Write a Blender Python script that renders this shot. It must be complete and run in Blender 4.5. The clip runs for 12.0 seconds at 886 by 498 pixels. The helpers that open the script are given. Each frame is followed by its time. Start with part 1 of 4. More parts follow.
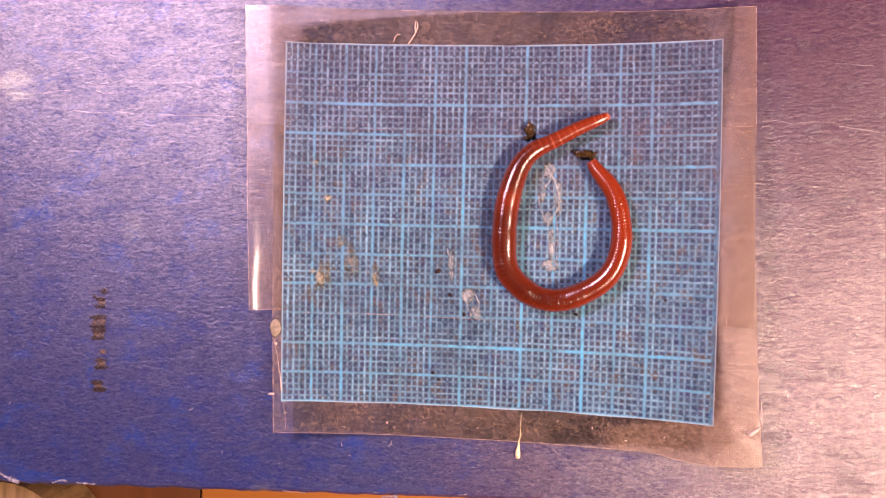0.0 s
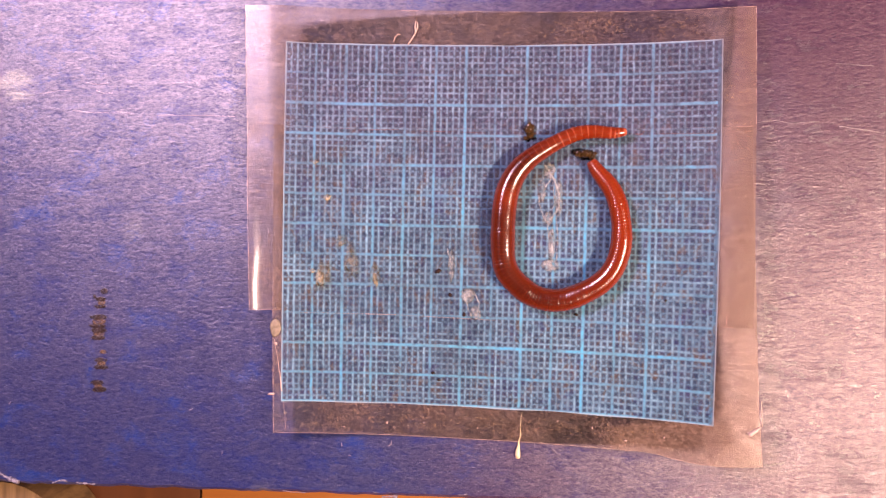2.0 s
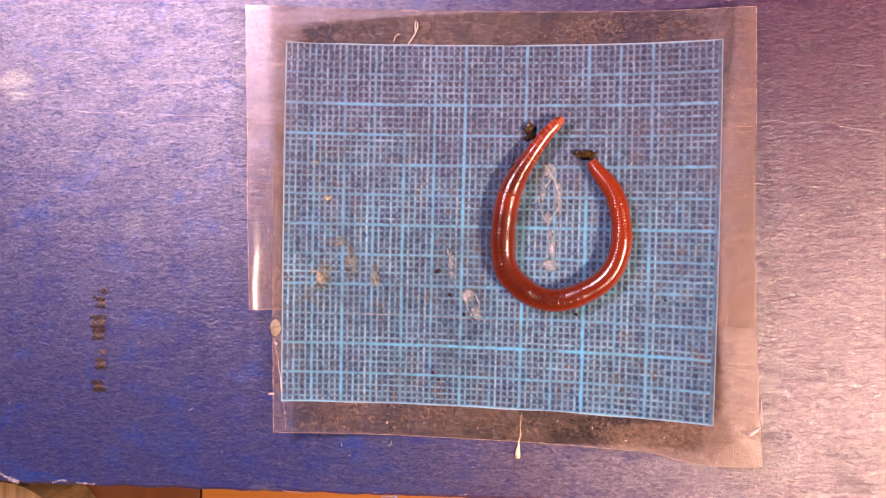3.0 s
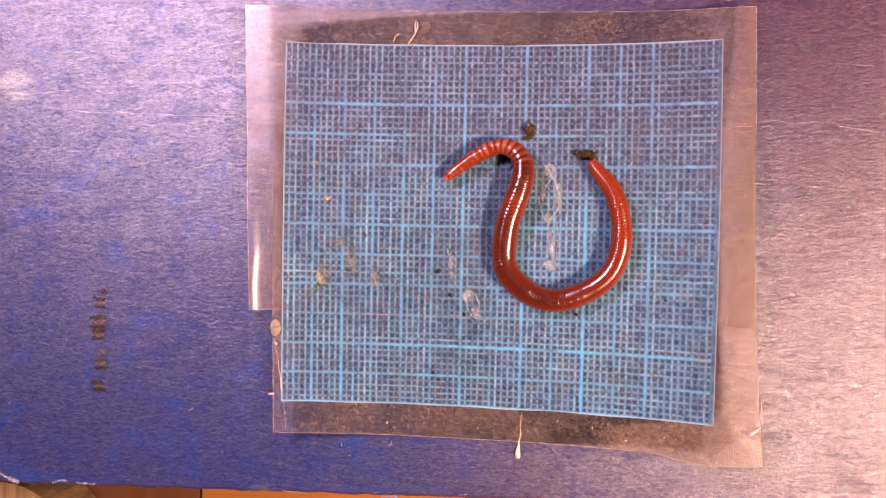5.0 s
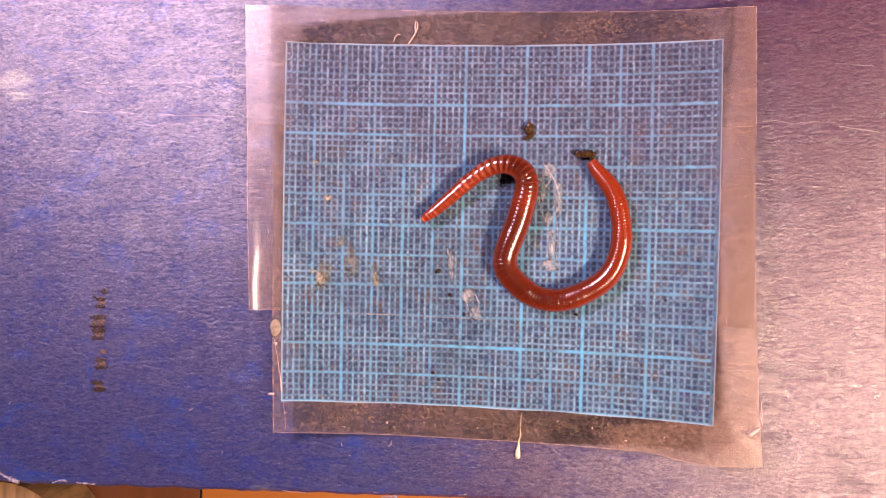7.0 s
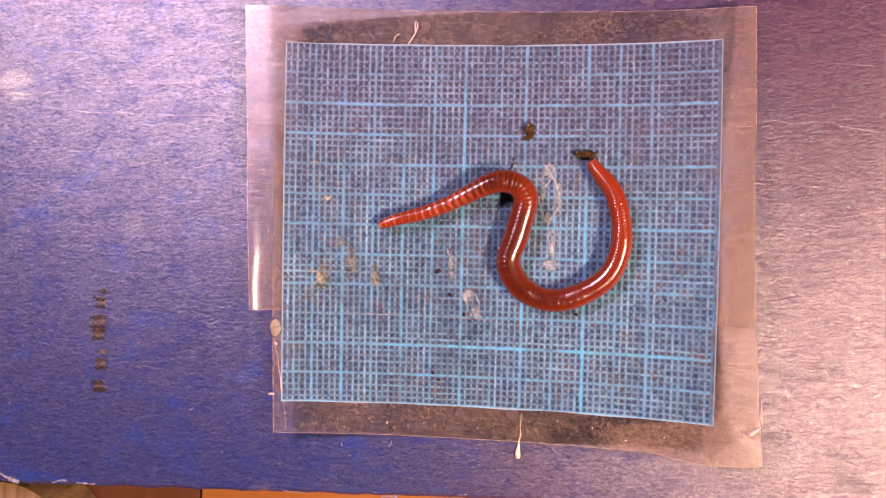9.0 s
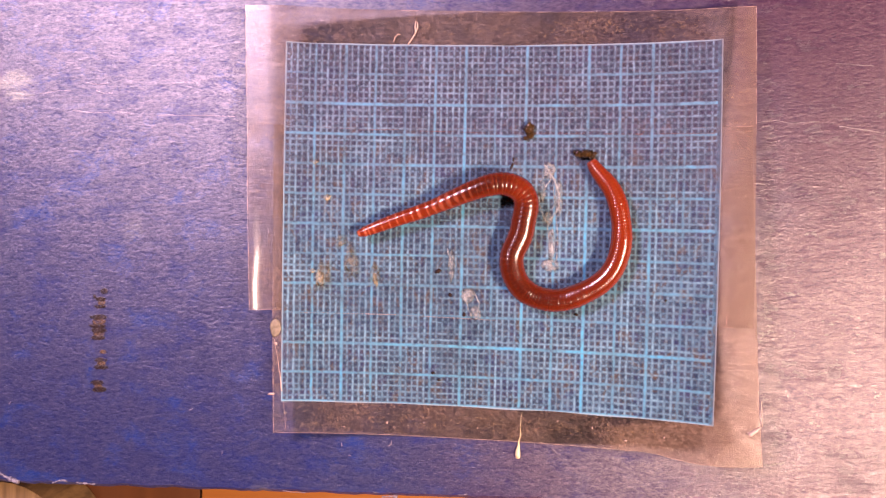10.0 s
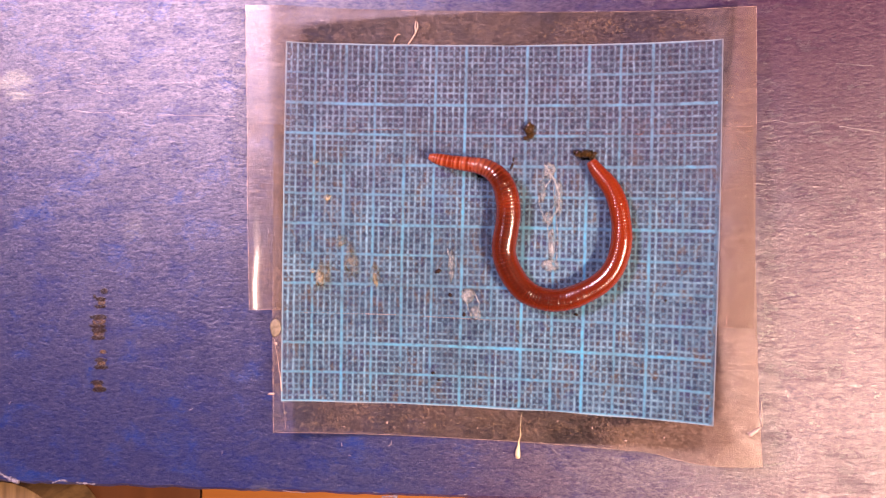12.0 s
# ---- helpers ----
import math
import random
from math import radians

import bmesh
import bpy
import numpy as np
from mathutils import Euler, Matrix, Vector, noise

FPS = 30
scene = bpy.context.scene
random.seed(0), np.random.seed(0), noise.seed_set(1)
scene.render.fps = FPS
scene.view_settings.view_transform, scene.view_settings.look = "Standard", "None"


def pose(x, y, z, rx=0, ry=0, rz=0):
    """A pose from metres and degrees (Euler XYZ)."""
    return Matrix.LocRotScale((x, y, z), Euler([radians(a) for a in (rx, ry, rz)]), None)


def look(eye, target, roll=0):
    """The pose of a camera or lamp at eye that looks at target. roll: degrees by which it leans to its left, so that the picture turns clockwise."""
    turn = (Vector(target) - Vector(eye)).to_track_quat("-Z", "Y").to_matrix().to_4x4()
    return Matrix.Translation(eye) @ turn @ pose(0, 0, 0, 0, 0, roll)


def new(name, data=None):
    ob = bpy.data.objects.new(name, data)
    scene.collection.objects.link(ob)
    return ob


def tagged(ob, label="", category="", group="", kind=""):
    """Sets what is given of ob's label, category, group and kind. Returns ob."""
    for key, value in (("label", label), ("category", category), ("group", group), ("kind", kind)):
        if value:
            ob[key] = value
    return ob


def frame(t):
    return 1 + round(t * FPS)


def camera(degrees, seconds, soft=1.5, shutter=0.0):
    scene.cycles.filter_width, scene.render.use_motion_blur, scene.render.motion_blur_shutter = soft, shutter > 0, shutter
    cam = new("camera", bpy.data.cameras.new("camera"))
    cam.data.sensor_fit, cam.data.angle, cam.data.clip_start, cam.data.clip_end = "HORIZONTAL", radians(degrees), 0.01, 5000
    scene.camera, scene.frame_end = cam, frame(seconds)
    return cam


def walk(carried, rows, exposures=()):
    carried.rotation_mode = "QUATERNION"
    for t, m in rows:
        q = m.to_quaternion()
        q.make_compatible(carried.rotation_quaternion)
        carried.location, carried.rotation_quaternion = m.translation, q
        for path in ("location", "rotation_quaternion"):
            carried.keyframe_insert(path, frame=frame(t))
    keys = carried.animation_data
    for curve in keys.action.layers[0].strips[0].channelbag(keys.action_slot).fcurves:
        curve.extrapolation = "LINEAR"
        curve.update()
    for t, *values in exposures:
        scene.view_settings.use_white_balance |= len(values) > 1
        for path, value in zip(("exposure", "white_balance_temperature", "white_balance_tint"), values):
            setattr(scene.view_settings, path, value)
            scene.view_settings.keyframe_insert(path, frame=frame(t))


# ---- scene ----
MM = 0.001
cam = camera(62.0, 12.0, soft=1.3)
EYE = pose(0.00724, -0.00179, 0.12274, -0.762, 7.715, 1.331)
walk(cam, [(0.0, EYE), (12.0, EYE)], exposures=[(0.0, 0.0), (12.0, 0.0)])

# ---- light: two small indoor lamps over the book, in a closed room ----
world = bpy.data.worlds.new("room_air")
scene.world = world
world.use_nodes = True
world.node_tree.nodes["Background"].inputs[0].default_value = (0.9, 0.75, 0.62, 1)
world.node_tree.nodes["Background"].inputs[1].default_value = 0.02


def lamp(name, eye, target, watts, size, colour):
    """A lamp with a long, narrow glowing face."""
    data = bpy.data.lights.new(name, "AREA")
    data.shape, data.size, data.size_y, data.energy, data.color = "RECTANGLE", size[0], size[1], watts, colour
    ob = new(name, data)
    ob.matrix_world = look(eye, target)
    return ob


lamp("warm_lamp", (0.250, -0.108, 0.310), (0, 0, 0), 6.0, (0.144, 0.03), (1.0, 0.635, 0.50))
lamp("white_lamp", (-0.213, 0.150, 0.307), (0, 0, 0), 2.9, (0.11, 0.06), (1.0, 0.65, 0.84))


# ---- materials ----
class Nodes:
    """A short hand for building one node material."""

    def __init__(self, name):
        self.mat = bpy.data.materials.new(name)
        self.mat.use_nodes = True
        self.tree = self.mat.node_tree
        self.tree.nodes.clear()
        self.out = self.tree.nodes.new("ShaderNodeOutputMaterial")

    def add(self, kind, **fields):
        n = self.tree.nodes.new(kind)
        for k, v in fields.items():
            if k == "operation":
                n.operation = v
            elif k == "data_type":
                n.data_type = v
            elif k == "blend_type":
                n.blend_type = v
            elif k == "layer":
                n.attribute_name = v
        return n

    def join(self, a, b):
        self.tree.links.new(a, b)

    def put(self, socket, value):
        if isinstance(value, bpy.types.NodeSocket):
            self.join(value, socket)
        else:
            socket.default_value = value

    def math(self, op, a, b=0.0, c=0.0):
        n = self.add("ShaderNodeMath", operation=op)
        for s, v in zip(n.inputs, (a, b, c)):
            self.put(s, v)
        return n.outputs[0]

    def noise(self, where, scale, detail=4.0, rough=0.55, stretch=(1, 1, 1), turn=0.0, warp=0.0):
        m = self.add("ShaderNodeMapping")
        self.put(m.inputs["Vector"], where)
        m.inputs["Scale"].default_value = stretch
        m.inputs["Rotation"].default_value = (0, 0, turn)
        n = self.add("ShaderNodeTexNoise")
        self.join(m.outputs[0], n.inputs["Vector"])
        n.inputs["Scale"].default_value = scale
        n.inputs["Detail"].default_value = detail
        n.inputs["Roughness"].default_value = rough
        n.inputs["Distortion"].default_value = warp
        return n.outputs["Fac"]

    def ramp(self, fac, *stops):
        n = self.add("ShaderNodeValToRGB")
        self.put(n.inputs[0], fac)
        e = n.color_ramp.elements
        while len(e) < len(stops):
            e.new(0.5)
        for s, (p, c) in zip(e, stops):
            s.position, s.color = p, (*c, 1) if len(c) == 3 else c
        return n.outputs[0]

    def grey(self, fac, lo, hi, a=0.0, b=1.0):
        n = self.add("ShaderNodeMapRange")
        for s, v in zip(n.inputs, (fac, lo, hi, a, b)):
            self.put(s, v)
        return n.outputs[0]

    def mix(self, fac, a, b):
        n = self.add("ShaderNodeMix", data_type="RGBA")
        self.put(n.inputs["Factor"], fac)
        for s, v in ((n.inputs[6], a), (n.inputs[7], b)):
            self.put(s, (*v, 1) if isinstance(v, tuple) and len(v) == 3 else v)
        return n.outputs[2]

    def bump(self, height, strength, distance):
        n = self.add("ShaderNodeBump")
        n.inputs["Strength"].default_value = strength
        n.inputs["Distance"].default_value = distance
        self.put(n.inputs["Height"], height)
        return n.outputs[0]

    def place(self):
        return self.add("ShaderNodeTexCoord").outputs["Object"]

    def surface(self, colour, rough=0.5, bump=None, **more):
        n = self.add("ShaderNodeBsdfPrincipled")
        self.put(n.inputs["Base Color"], (*colour, 1) if isinstance(colour, tuple) else colour)
        self.put(n.inputs["Roughness"], rough)
        if bump is not None:
            self.join(bump, n.inputs["Normal"])
        for k, v in more.items():
            self.put(n.inputs[k.replace("_", " ")], v)
        return n.outputs[0]

    def blend(self, fac, a, b):
        n = self.add("ShaderNodeMixShader")
        self.put(n.inputs[0], fac)
        self.join(a, n.inputs[1])
        self.join(b, n.inputs[2])
        return n.outputs[0]

    def clear(self, colour):
        n = self.add("ShaderNodeBsdfTransparent")
        self.put(n.inputs[0], (*colour, 1) if isinstance(colour, tuple) else colour)
        return n.outputs[0]

    def gloss(self, colour, rough, bump=None):
        n = self.add("ShaderNodeBsdfGlossy")
        self.put(n.inputs["Color"], (*colour, 1) if isinstance(colour, tuple) else colour)
        self.put(n.inputs["Roughness"], rough)
        if bump is not None:
            self.join(bump, n.inputs["Normal"])
        return n.outputs[0]

    def done(self, shader):
        self.join(shader, self.out.inputs["Surface"])
        return self.mat


def cover_cloth():
    k = Nodes("worn_blue_cover")
    p = k.place()
    fibre = k.noise(p, 1900, 6, 0.72, (0.42, 1.2, 1), 0.05, 0.9)
    fibre2 = k.noise(p, 2600, 5, 0.7, (0.55, 1.1, 1), -0.45, 0.6)
    blot = k.noise(p, 210, 6, 0.72, (0.7, 1.4, 1))
    worn = k.noise(p, 30, 5, 0.6)
    wrinkle = k.noise(p, 900, 6, 0.72, (0.46, 1.2, 1), 0.03, 1.0)
    grain = k.math("ADD", k.math("MULTIPLY", fibre, 0.48), k.math("ADD", k.math("MULTIPLY", fibre2, 0.28), k.math("MULTIPLY", wrinkle, 0.24)))
    patch = k.grey(k.math("ADD", k.math("MULTIPLY", blot, 0.7), k.math("MULTIPLY", worn, 0.3)), 0.36, 0.50)
    wear = k.math("MULTIPLY", k.grey(grain, 0.42, 0.60), k.grey(patch, 0.0, 1.0, 0.25, 1.0))
    blue = k.mix(patch, (0.0035, 0.0130, 0.110), (0.0085, 0.0125, 0.068))
    # the cloth turns plum towards the right, with an uneven border
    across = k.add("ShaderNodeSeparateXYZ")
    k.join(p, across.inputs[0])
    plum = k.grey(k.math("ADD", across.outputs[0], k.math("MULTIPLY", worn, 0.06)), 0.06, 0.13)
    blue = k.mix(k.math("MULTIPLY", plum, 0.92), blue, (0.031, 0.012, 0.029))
    # scattered places where the dye is still fresh
    fresh = k.math("MULTIPLY", k.grey(k.noise(p, 150, 6, 0.75, (0.8, 1.2, 1), 0.7, 0.5), 0.535, 0.63), k.grey(plum, 0.0, 0.6, 0.85, 0.0))
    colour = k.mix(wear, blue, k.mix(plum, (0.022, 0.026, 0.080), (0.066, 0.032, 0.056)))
    colour = k.mix(k.math("MULTIPLY", fresh, k.grey(grain, 0.60, 0.44)), colour, (0.0030, 0.027, 0.165))
    # pale lint and rubbed threads
    spots = k.math("MULTIPLY", k.grey(k.noise(p, 1150, 4, 0.75, (0.75, 1.1, 1)), 0.62, 0.72), k.grey(worn, 0.35, 0.62, 0.25, 1.0))
    colour = k.mix(k.math("MULTIPLY", spots, 0.42), colour, (0.17, 0.16, 0.18))
    # three pale stains with soft, broken outlines
    for x, y, r, strength in STAINS:
        d = k.add("ShaderNodeVectorMath", operation="DISTANCE")
        k.join(p, d.inputs[0])
        d.inputs[1].default_value = (x, y, 0)
        edge = k.math("ADD", d.outputs["Value"], k.math("MULTIPLY", k.math("SUBTRACT", blot, 0.5), r * 4.0))
        colour = k.mix(k.math("MULTIPLY", k.math("MULTIPLY", k.grey(edge, r, r * 0.3), k.grey(grain, 0.40, 0.58, 0.35, 1.2)), strength), colour, (0.20, 0.21, 0.18))
    rough = k.math("SUBTRACT", k.grey(patch, 0.0, 1.0, 0.37, 0.32), k.math("MULTIPLY", plum, 0.07))
    low = k.mix(plum, (0.58, 0.58, 0.58), (0.34, 0.34, 0.34))
    gloss = k.math("MULTIPLY", k.grey(grain, 0.41, 0.58, 0.34, 1.06), k.mix(patch, low, k.mix(plum, (1.0, 1.0, 1.0), (0.56, 0.56, 0.56))))
    relief = k.math("ADD", grain, k.math("ADD", k.math("MULTIPLY", blot, 0.3), k.math("MULTIPLY", wrinkle, 0.35)))
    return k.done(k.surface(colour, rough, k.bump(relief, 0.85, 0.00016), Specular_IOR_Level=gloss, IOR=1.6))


def grid_print():
    """Translucent sheet with pale blue millimetre rules printed on it; UV is in millimetres."""
    k = Nodes("millimetre_print")
    uv = k.add("ShaderNodeTexCoord").outputs["UV"]
    cut = k.add("ShaderNodeSeparateXYZ")
    k.join(uv, cut.inputs[0])
    p = k.place()
    wob = k.grey(k.noise(p, 700, 3, 0.6), 0.3, 0.7, -0.055, 0.055)
    masks, near = [], []
    for step, half in ((1.0, 0.12), (5.0, 0.17), (10.0, 0.20)):
        pair = []
        for axis in (0, 1):
            c = k.math("ADD", cut.outputs[axis], wob)
            f = k.math("FRACT", k.math("ADD", k.math("DIVIDE", c, step), 0.5))
            d = k.math("MULTIPLY", k.math("ABSOLUTE", k.math("SUBTRACT", f, 0.5)), step)
            w = k.add("ShaderNodeTexWhiteNoise")
            w.noise_dimensions = "1D"
            k.put(w.inputs["W"], k.math("ADD", k.math("ROUND", k.math("DIVIDE", c, step)), 77.0 * axis + step))
            own = k.grey(w.outputs["Value"], 0.0, 1.0, *((0.55, 1.0) if axis == 0 else (0.35, 0.85)) if step == 1.0 else (0.62, 1.0))
            # the ink has bled: each rule fades out softly, and comes and goes along its length
            run = k.noise(p, 170, 4, 0.7, (1, 0.22, 1) if axis == 0 else (0.22, 1, 1), 0.0, 0.3)
            own = k.math("MULTIPLY", own, k.grey(run, 0.34, 0.60, 0.40, 1.0))
            pair.append(k.math("MULTIPLY", k.grey(d, half + 0.19, half - 0.09), own))
            if step == 1.0:
                near.append(d)
        masks.append(k.math("MAXIMUM", *pair))
    core = k.grey(k.math("MINIMUM", *near), 0.20, 0.42)
    weave = k.noise(p, 1400, 4, 0.7)
    rub = k.grey(weave, 0.38, 0.60, 0.35, 1.0)
    fade = k.math("MULTIPLY", k.grey(k.noise(p, 130, 3, 0.6), 0.30, 0.62, 0.60, 1.0), rub)
    fade2 = k.math("MULTIPLY", k.grey(k.noise(p, 190, 3, 0.6), 0.30, 0.58, 0.50, 1.0), k.grey(weave, 0.34, 0.56, 0.55, 1.0))
    fine = k.math("MULTIPLY", masks[0], fade)
    bold = k.math("MULTIPLY", k.math("MAXIMUM", k.math("MULTIPLY", masks[1], 0.80), masks[2]), fade2)
    ink = k.math("MAXIMUM", k.math("MULTIPLY", fine, 0.92), bold)
    ink = k.math("MULTIPLY", ink, k.grey(cut.outputs[0], 69.85, 69.65, 0.25, 1.0))
    cells = k.add("ShaderNodeTexWhiteNoise")
    cells.noise_dimensions = "2D"
    low = k.add("ShaderNodeVectorMath", operation="FLOOR")
    k.join(uv, low.inputs[0])
    k.join(low.outputs[0], cells.inputs["Vector"])
    shade = k.math("ADD", k.math("MULTIPLY", weave, 0.60), k.math("MULTIPLY", cells.outputs["Value"], 0.40))
    shade = k.math("SUBTRACT", shade, k.math("MULTIPLY", core, k.math("MULTIPLY", cells.outputs["Value"], 0.22)))
    tone = k.grey(k.noise(p, 700, 4, 0.7), 0.48, 0.64, 0.0, 0.55)
    fill = k.mix(k.grey(shade, 0.25, 0.68), (0.006, 0.024, 0.070), (0.058, 0.126, 0.204))
    fill = k.mix(tone, fill, (0.048, 0.050, 0.085))
    # blurred islands of indigo and of brown in the pulp
    fill = k.mix(k.grey(k.noise(p, 260, 5, 0.75, (1, 1, 1), 0.4, 0.6), 0.52, 0.62, 0.0, 0.6), fill, (0.020, 0.022, 0.105))
    fill = k.mix(k.grey(k.noise(p, 330, 6, 0.8, (1.3, 0.8, 1), 2.1, 0.8), 0.53, 0.62, 0.0, 0.7), fill, (0.085, 0.056, 0.034))
    # the upper third is tinted mauve: violet sheen painted into the print's colour
    violet_sheen = k.grey(k.math("ADD", cut.outputs[1], k.grey(k.noise(p, 120, 4, 0.7), 0.3, 0.7, -7.0, 7.0)), 30.0, 10.0)
    fill = k.mix(k.math("MULTIPLY", violet_sheen, 0.6), fill, k.mix(k.grey(weave, 0.40, 0.62), (0.018, 0.014, 0.042), (0.078, 0.060, 0.112)))
    colour = k.mix(k.math("MULTIPLY", violet_sheen, 0.5), k.mix(bold, (0.172, 0.345, 0.475), k.mix(k.grey(k.noise(p, 95, 4, 0.7), 0.42, 0.62), (0.035, 0.33, 0.50), (0.020, 0.27, 0.50))), k.mix(bold, (0.178, 0.215, 0.340), (0.078, 0.225, 0.415)))
    line = k.surface(colour, 0.5)
    haze = k.surface(fill, 0.5, None, Specular_IOR_Level=0.3)
    cell = k.blend(k.grey(k.noise(p, 90, 3), 0.3, 0.7, 0.40, 0.70), k.clear((0.78, 0.82, 0.88)), haze)
    # a pale line painted along the sheet's border, as the highlight on its thickness
    rim = []
    for axis, end in ((0, 70.45), (1, 60.1)):
        c = cut.outputs[axis]
        rim.append(k.math("MINIMUM", c, k.math("SUBTRACT", end, c)))
    edge = k.grey(k.math("MINIMUM", *rim), 0.26, 0.08, 0.0, 0.4)
    bare = k.surface((0.30, 0.33, 0.36), 0.5)
    return k.done(k.blend(edge, k.blend(ink, cell, line), bare))


def tape_film(name, rough_lo, rough_hi, milky):
    k = Nodes(name)
    p = k.place()
    m1 = k.noise(p, 1900, 6, 0.78, (1, 1, 1), 0.0, 1.2)
    m2 = k.noise(p, 110, 3, 0.6)
    tint = k.mix(k.grey(m2, 0.3, 0.7), (0.98, 0.93, 0.87), (0.95, 0.88, 0.80))
    see = k.clear(tint)
    milk = k.surface(k.mix(k.grey(m1, 0.45, 0.66), (0.13, 0.072, 0.056), (0.34, 0.21, 0.16)), 0.38, k.bump(m1, 0.8, 0.0002))
    speck = k.grey(k.noise(p, 3600, 2, 0.5), 0.63, 0.72)
    cloud = k.math("MULTIPLY", k.grey(m1, 0.44, 0.60, 0.1, 1.0), k.grey(m2, 0.34, 0.62, 0.20, 1.0))
    body = k.blend(k.math("MULTIPLY", k.math("MAXIMUM", cloud, k.math("MULTIPLY", speck, 1.8)), milky), see, milk)
    # peach lamp sheen painted as colour on the free end past the sheet
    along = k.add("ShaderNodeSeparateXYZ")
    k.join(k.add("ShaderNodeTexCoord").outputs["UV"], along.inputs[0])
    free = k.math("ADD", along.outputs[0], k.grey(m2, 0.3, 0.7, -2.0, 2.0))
    # the same painted sheen brightens the shaded lower right margin
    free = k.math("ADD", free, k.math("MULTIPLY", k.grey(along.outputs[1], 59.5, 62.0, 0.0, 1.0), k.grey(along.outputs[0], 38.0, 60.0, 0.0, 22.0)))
    peach_sheen = k.surface(k.mix(k.grey(m1, 0.35, 0.65), (0.12, 0.076, 0.046), (0.27, 0.172, 0.105)), 0.4)
    body = k.blend(k.grey(free, 68.5, 74.0, 0.0, 0.27), body, peach_sheen)
    dirt = k.surface(k.mix(k.noise(p, 5000, 1), (0.006, 0.004, 0.003), (0.13, 0.065, 0.03)), 0.22, k.bump(m1, 1.0, 0.0003))
    where = k.math("MULTIPLY", k.grey(k.noise(p, 1700, 6, 0.8, (1, 1, 1), 0.0, 1.5), 0.50, 0.58), k.grey(m2, 0.36, 0.60))
    body = k.blend(k.math("MULTIPLY", where, 0.8 * milky), body, dirt)
    # a smooth outer face over a dull glued face
    shine = k.blend(0.75, k.gloss((1, 1, 1), 0.15, k.bump(m2, 0.2, 0.0001)), k.gloss((1, 1, 1), k.grey(m1, 0.35, 0.65, rough_lo, rough_hi), k.bump(m1, 0.20, 0.0001)))
    f = k.add("ShaderNodeFresnel")
    f.inputs[0].default_value = 1.56
    return k.done(k.blend(f.outputs[0], body, shine))


def worm_skin():
    k = Nodes("wet_worm_skin")
    p = k.place()
    a = k.add("ShaderNodeAttribute", layer="tone")
    b = k.add("ShaderNodeSeparateColor")
    k.join(a.outputs["Color"], b.inputs[0])
    base = k.mix(b.outputs[0], (0.135, 0.016, 0.0038), (0.036, 0.0055, 0.0025))
    base = k.mix(b.outputs[1], base, (0.34, 0.095, 0.050))
    base = k.mix(b.outputs[2], base, (0.42, 0.22, 0.15))
    base = k.mix(k.grey(k.noise(p, 900, 3), 0.4, 0.7, 0, 0.3), base, (0.19, 0.032, 0.010))
    return k.done(k.surface(base, k.grey(k.noise(p, 2600, 3), 0.38, 0.62, 0.10, 0.26), k.bump(k.math("ADD", k.noise(p, 2300, 3), k.math("MULTIPLY", k.noise(p, 650, 2), 1.6)), 0.26, 0.0001), Specular_IOR_Level=0.6,
                            Subsurface_Weight=0.2, Subsurface_Radius=(0.0012, 0.0003, 0.0002), Subsurface_Scale=1.0))


def thin_film(name, colour, cover, scale, soft=False):
    """A dried, half clear film with broken outlines."""
    k = Nodes(name)
    p = k.place()
    n = k.noise(p, scale, 5, 0.7)
    matter = k.surface(colour, 0.35, k.bump(n, 0.8, 0.0003))
    veil = k.grey(n, 0.36, 0.62, 0.0, cover)
    if soft:
        d = k.add("ShaderNodeVectorMath", operation="DISTANCE")
        k.join(k.add("ShaderNodeTexCoord").outputs["Generated"], d.inputs[0])
        d.inputs[1].default_value = (0.5, 0.5, 0.6)
        veil = k.math("MULTIPLY", veil, k.grey(d.outputs["Value"], 0.5, 0.2))
    return k.done(k.blend(veil, k.clear((0.97, 0.96, 0.94)), matter))


def plain(name, lo, hi, scale, rough=0.6, bump=0.3, depth=0.0002, stretch=(1, 1, 1), **more):
    k = Nodes(name)
    n = k.noise(k.place(), scale, 5, 0.6, stretch)
    return k.done(k.surface(k.mix(k.grey(n, 0.3, 0.7), lo, hi), rough, k.bump(n, bump, depth), **more))


STAINS = ((-0.0362, 0.0728, 0.0042, 0.70), (-0.0130, 0.0462, 0.0030, 0.25), (0.0100, -0.0005, 0.0025, 0.3))
COVER = cover_cloth()
PRINT = grid_print()
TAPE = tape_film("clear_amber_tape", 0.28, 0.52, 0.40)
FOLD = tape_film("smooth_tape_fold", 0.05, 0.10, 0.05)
SKIN = worm_skin()
PAGES = plain("aged_page_edges", (0.42, 0.34, 0.22), (0.58, 0.50, 0.36), 300, 0.8, stretch=(0.1, 0.1, 6))
SCUFF = thin_film("bared_grey_board", (0.22, 0.21, 0.27), 0.95, 1300)
CREASE = plain("rubbed_pale_crease", (0.16, 0.13, 0.16), (0.32, 0.27, 0.31), 1300, 0.45)
FLECK = plain("amber_glue_fleck", (0.20, 0.12, 0.06), (0.46, 0.33, 0.20), 900, 0.3, 0.2)
GILT = thin_film("worn_gilt_stamping", (0.100, 0.060, 0.030), 1.1, 1500)
INKED = thin_film("tarnished_stamping_film", (0.016, 0.008, 0.006), 1.7, 1300)
STAMP = plain("tarnished_stamping", (0.003, 0.002, 0.003), (0.030, 0.013, 0.007), 2200, 0.75, Specular_IOR_Level=0.2)
OAK = plain("orange_table_wood", (0.24, 0.090, 0.020), (0.36, 0.15, 0.038), 60, 0.45, 0.15, stretch=(0.15, 3, 1))
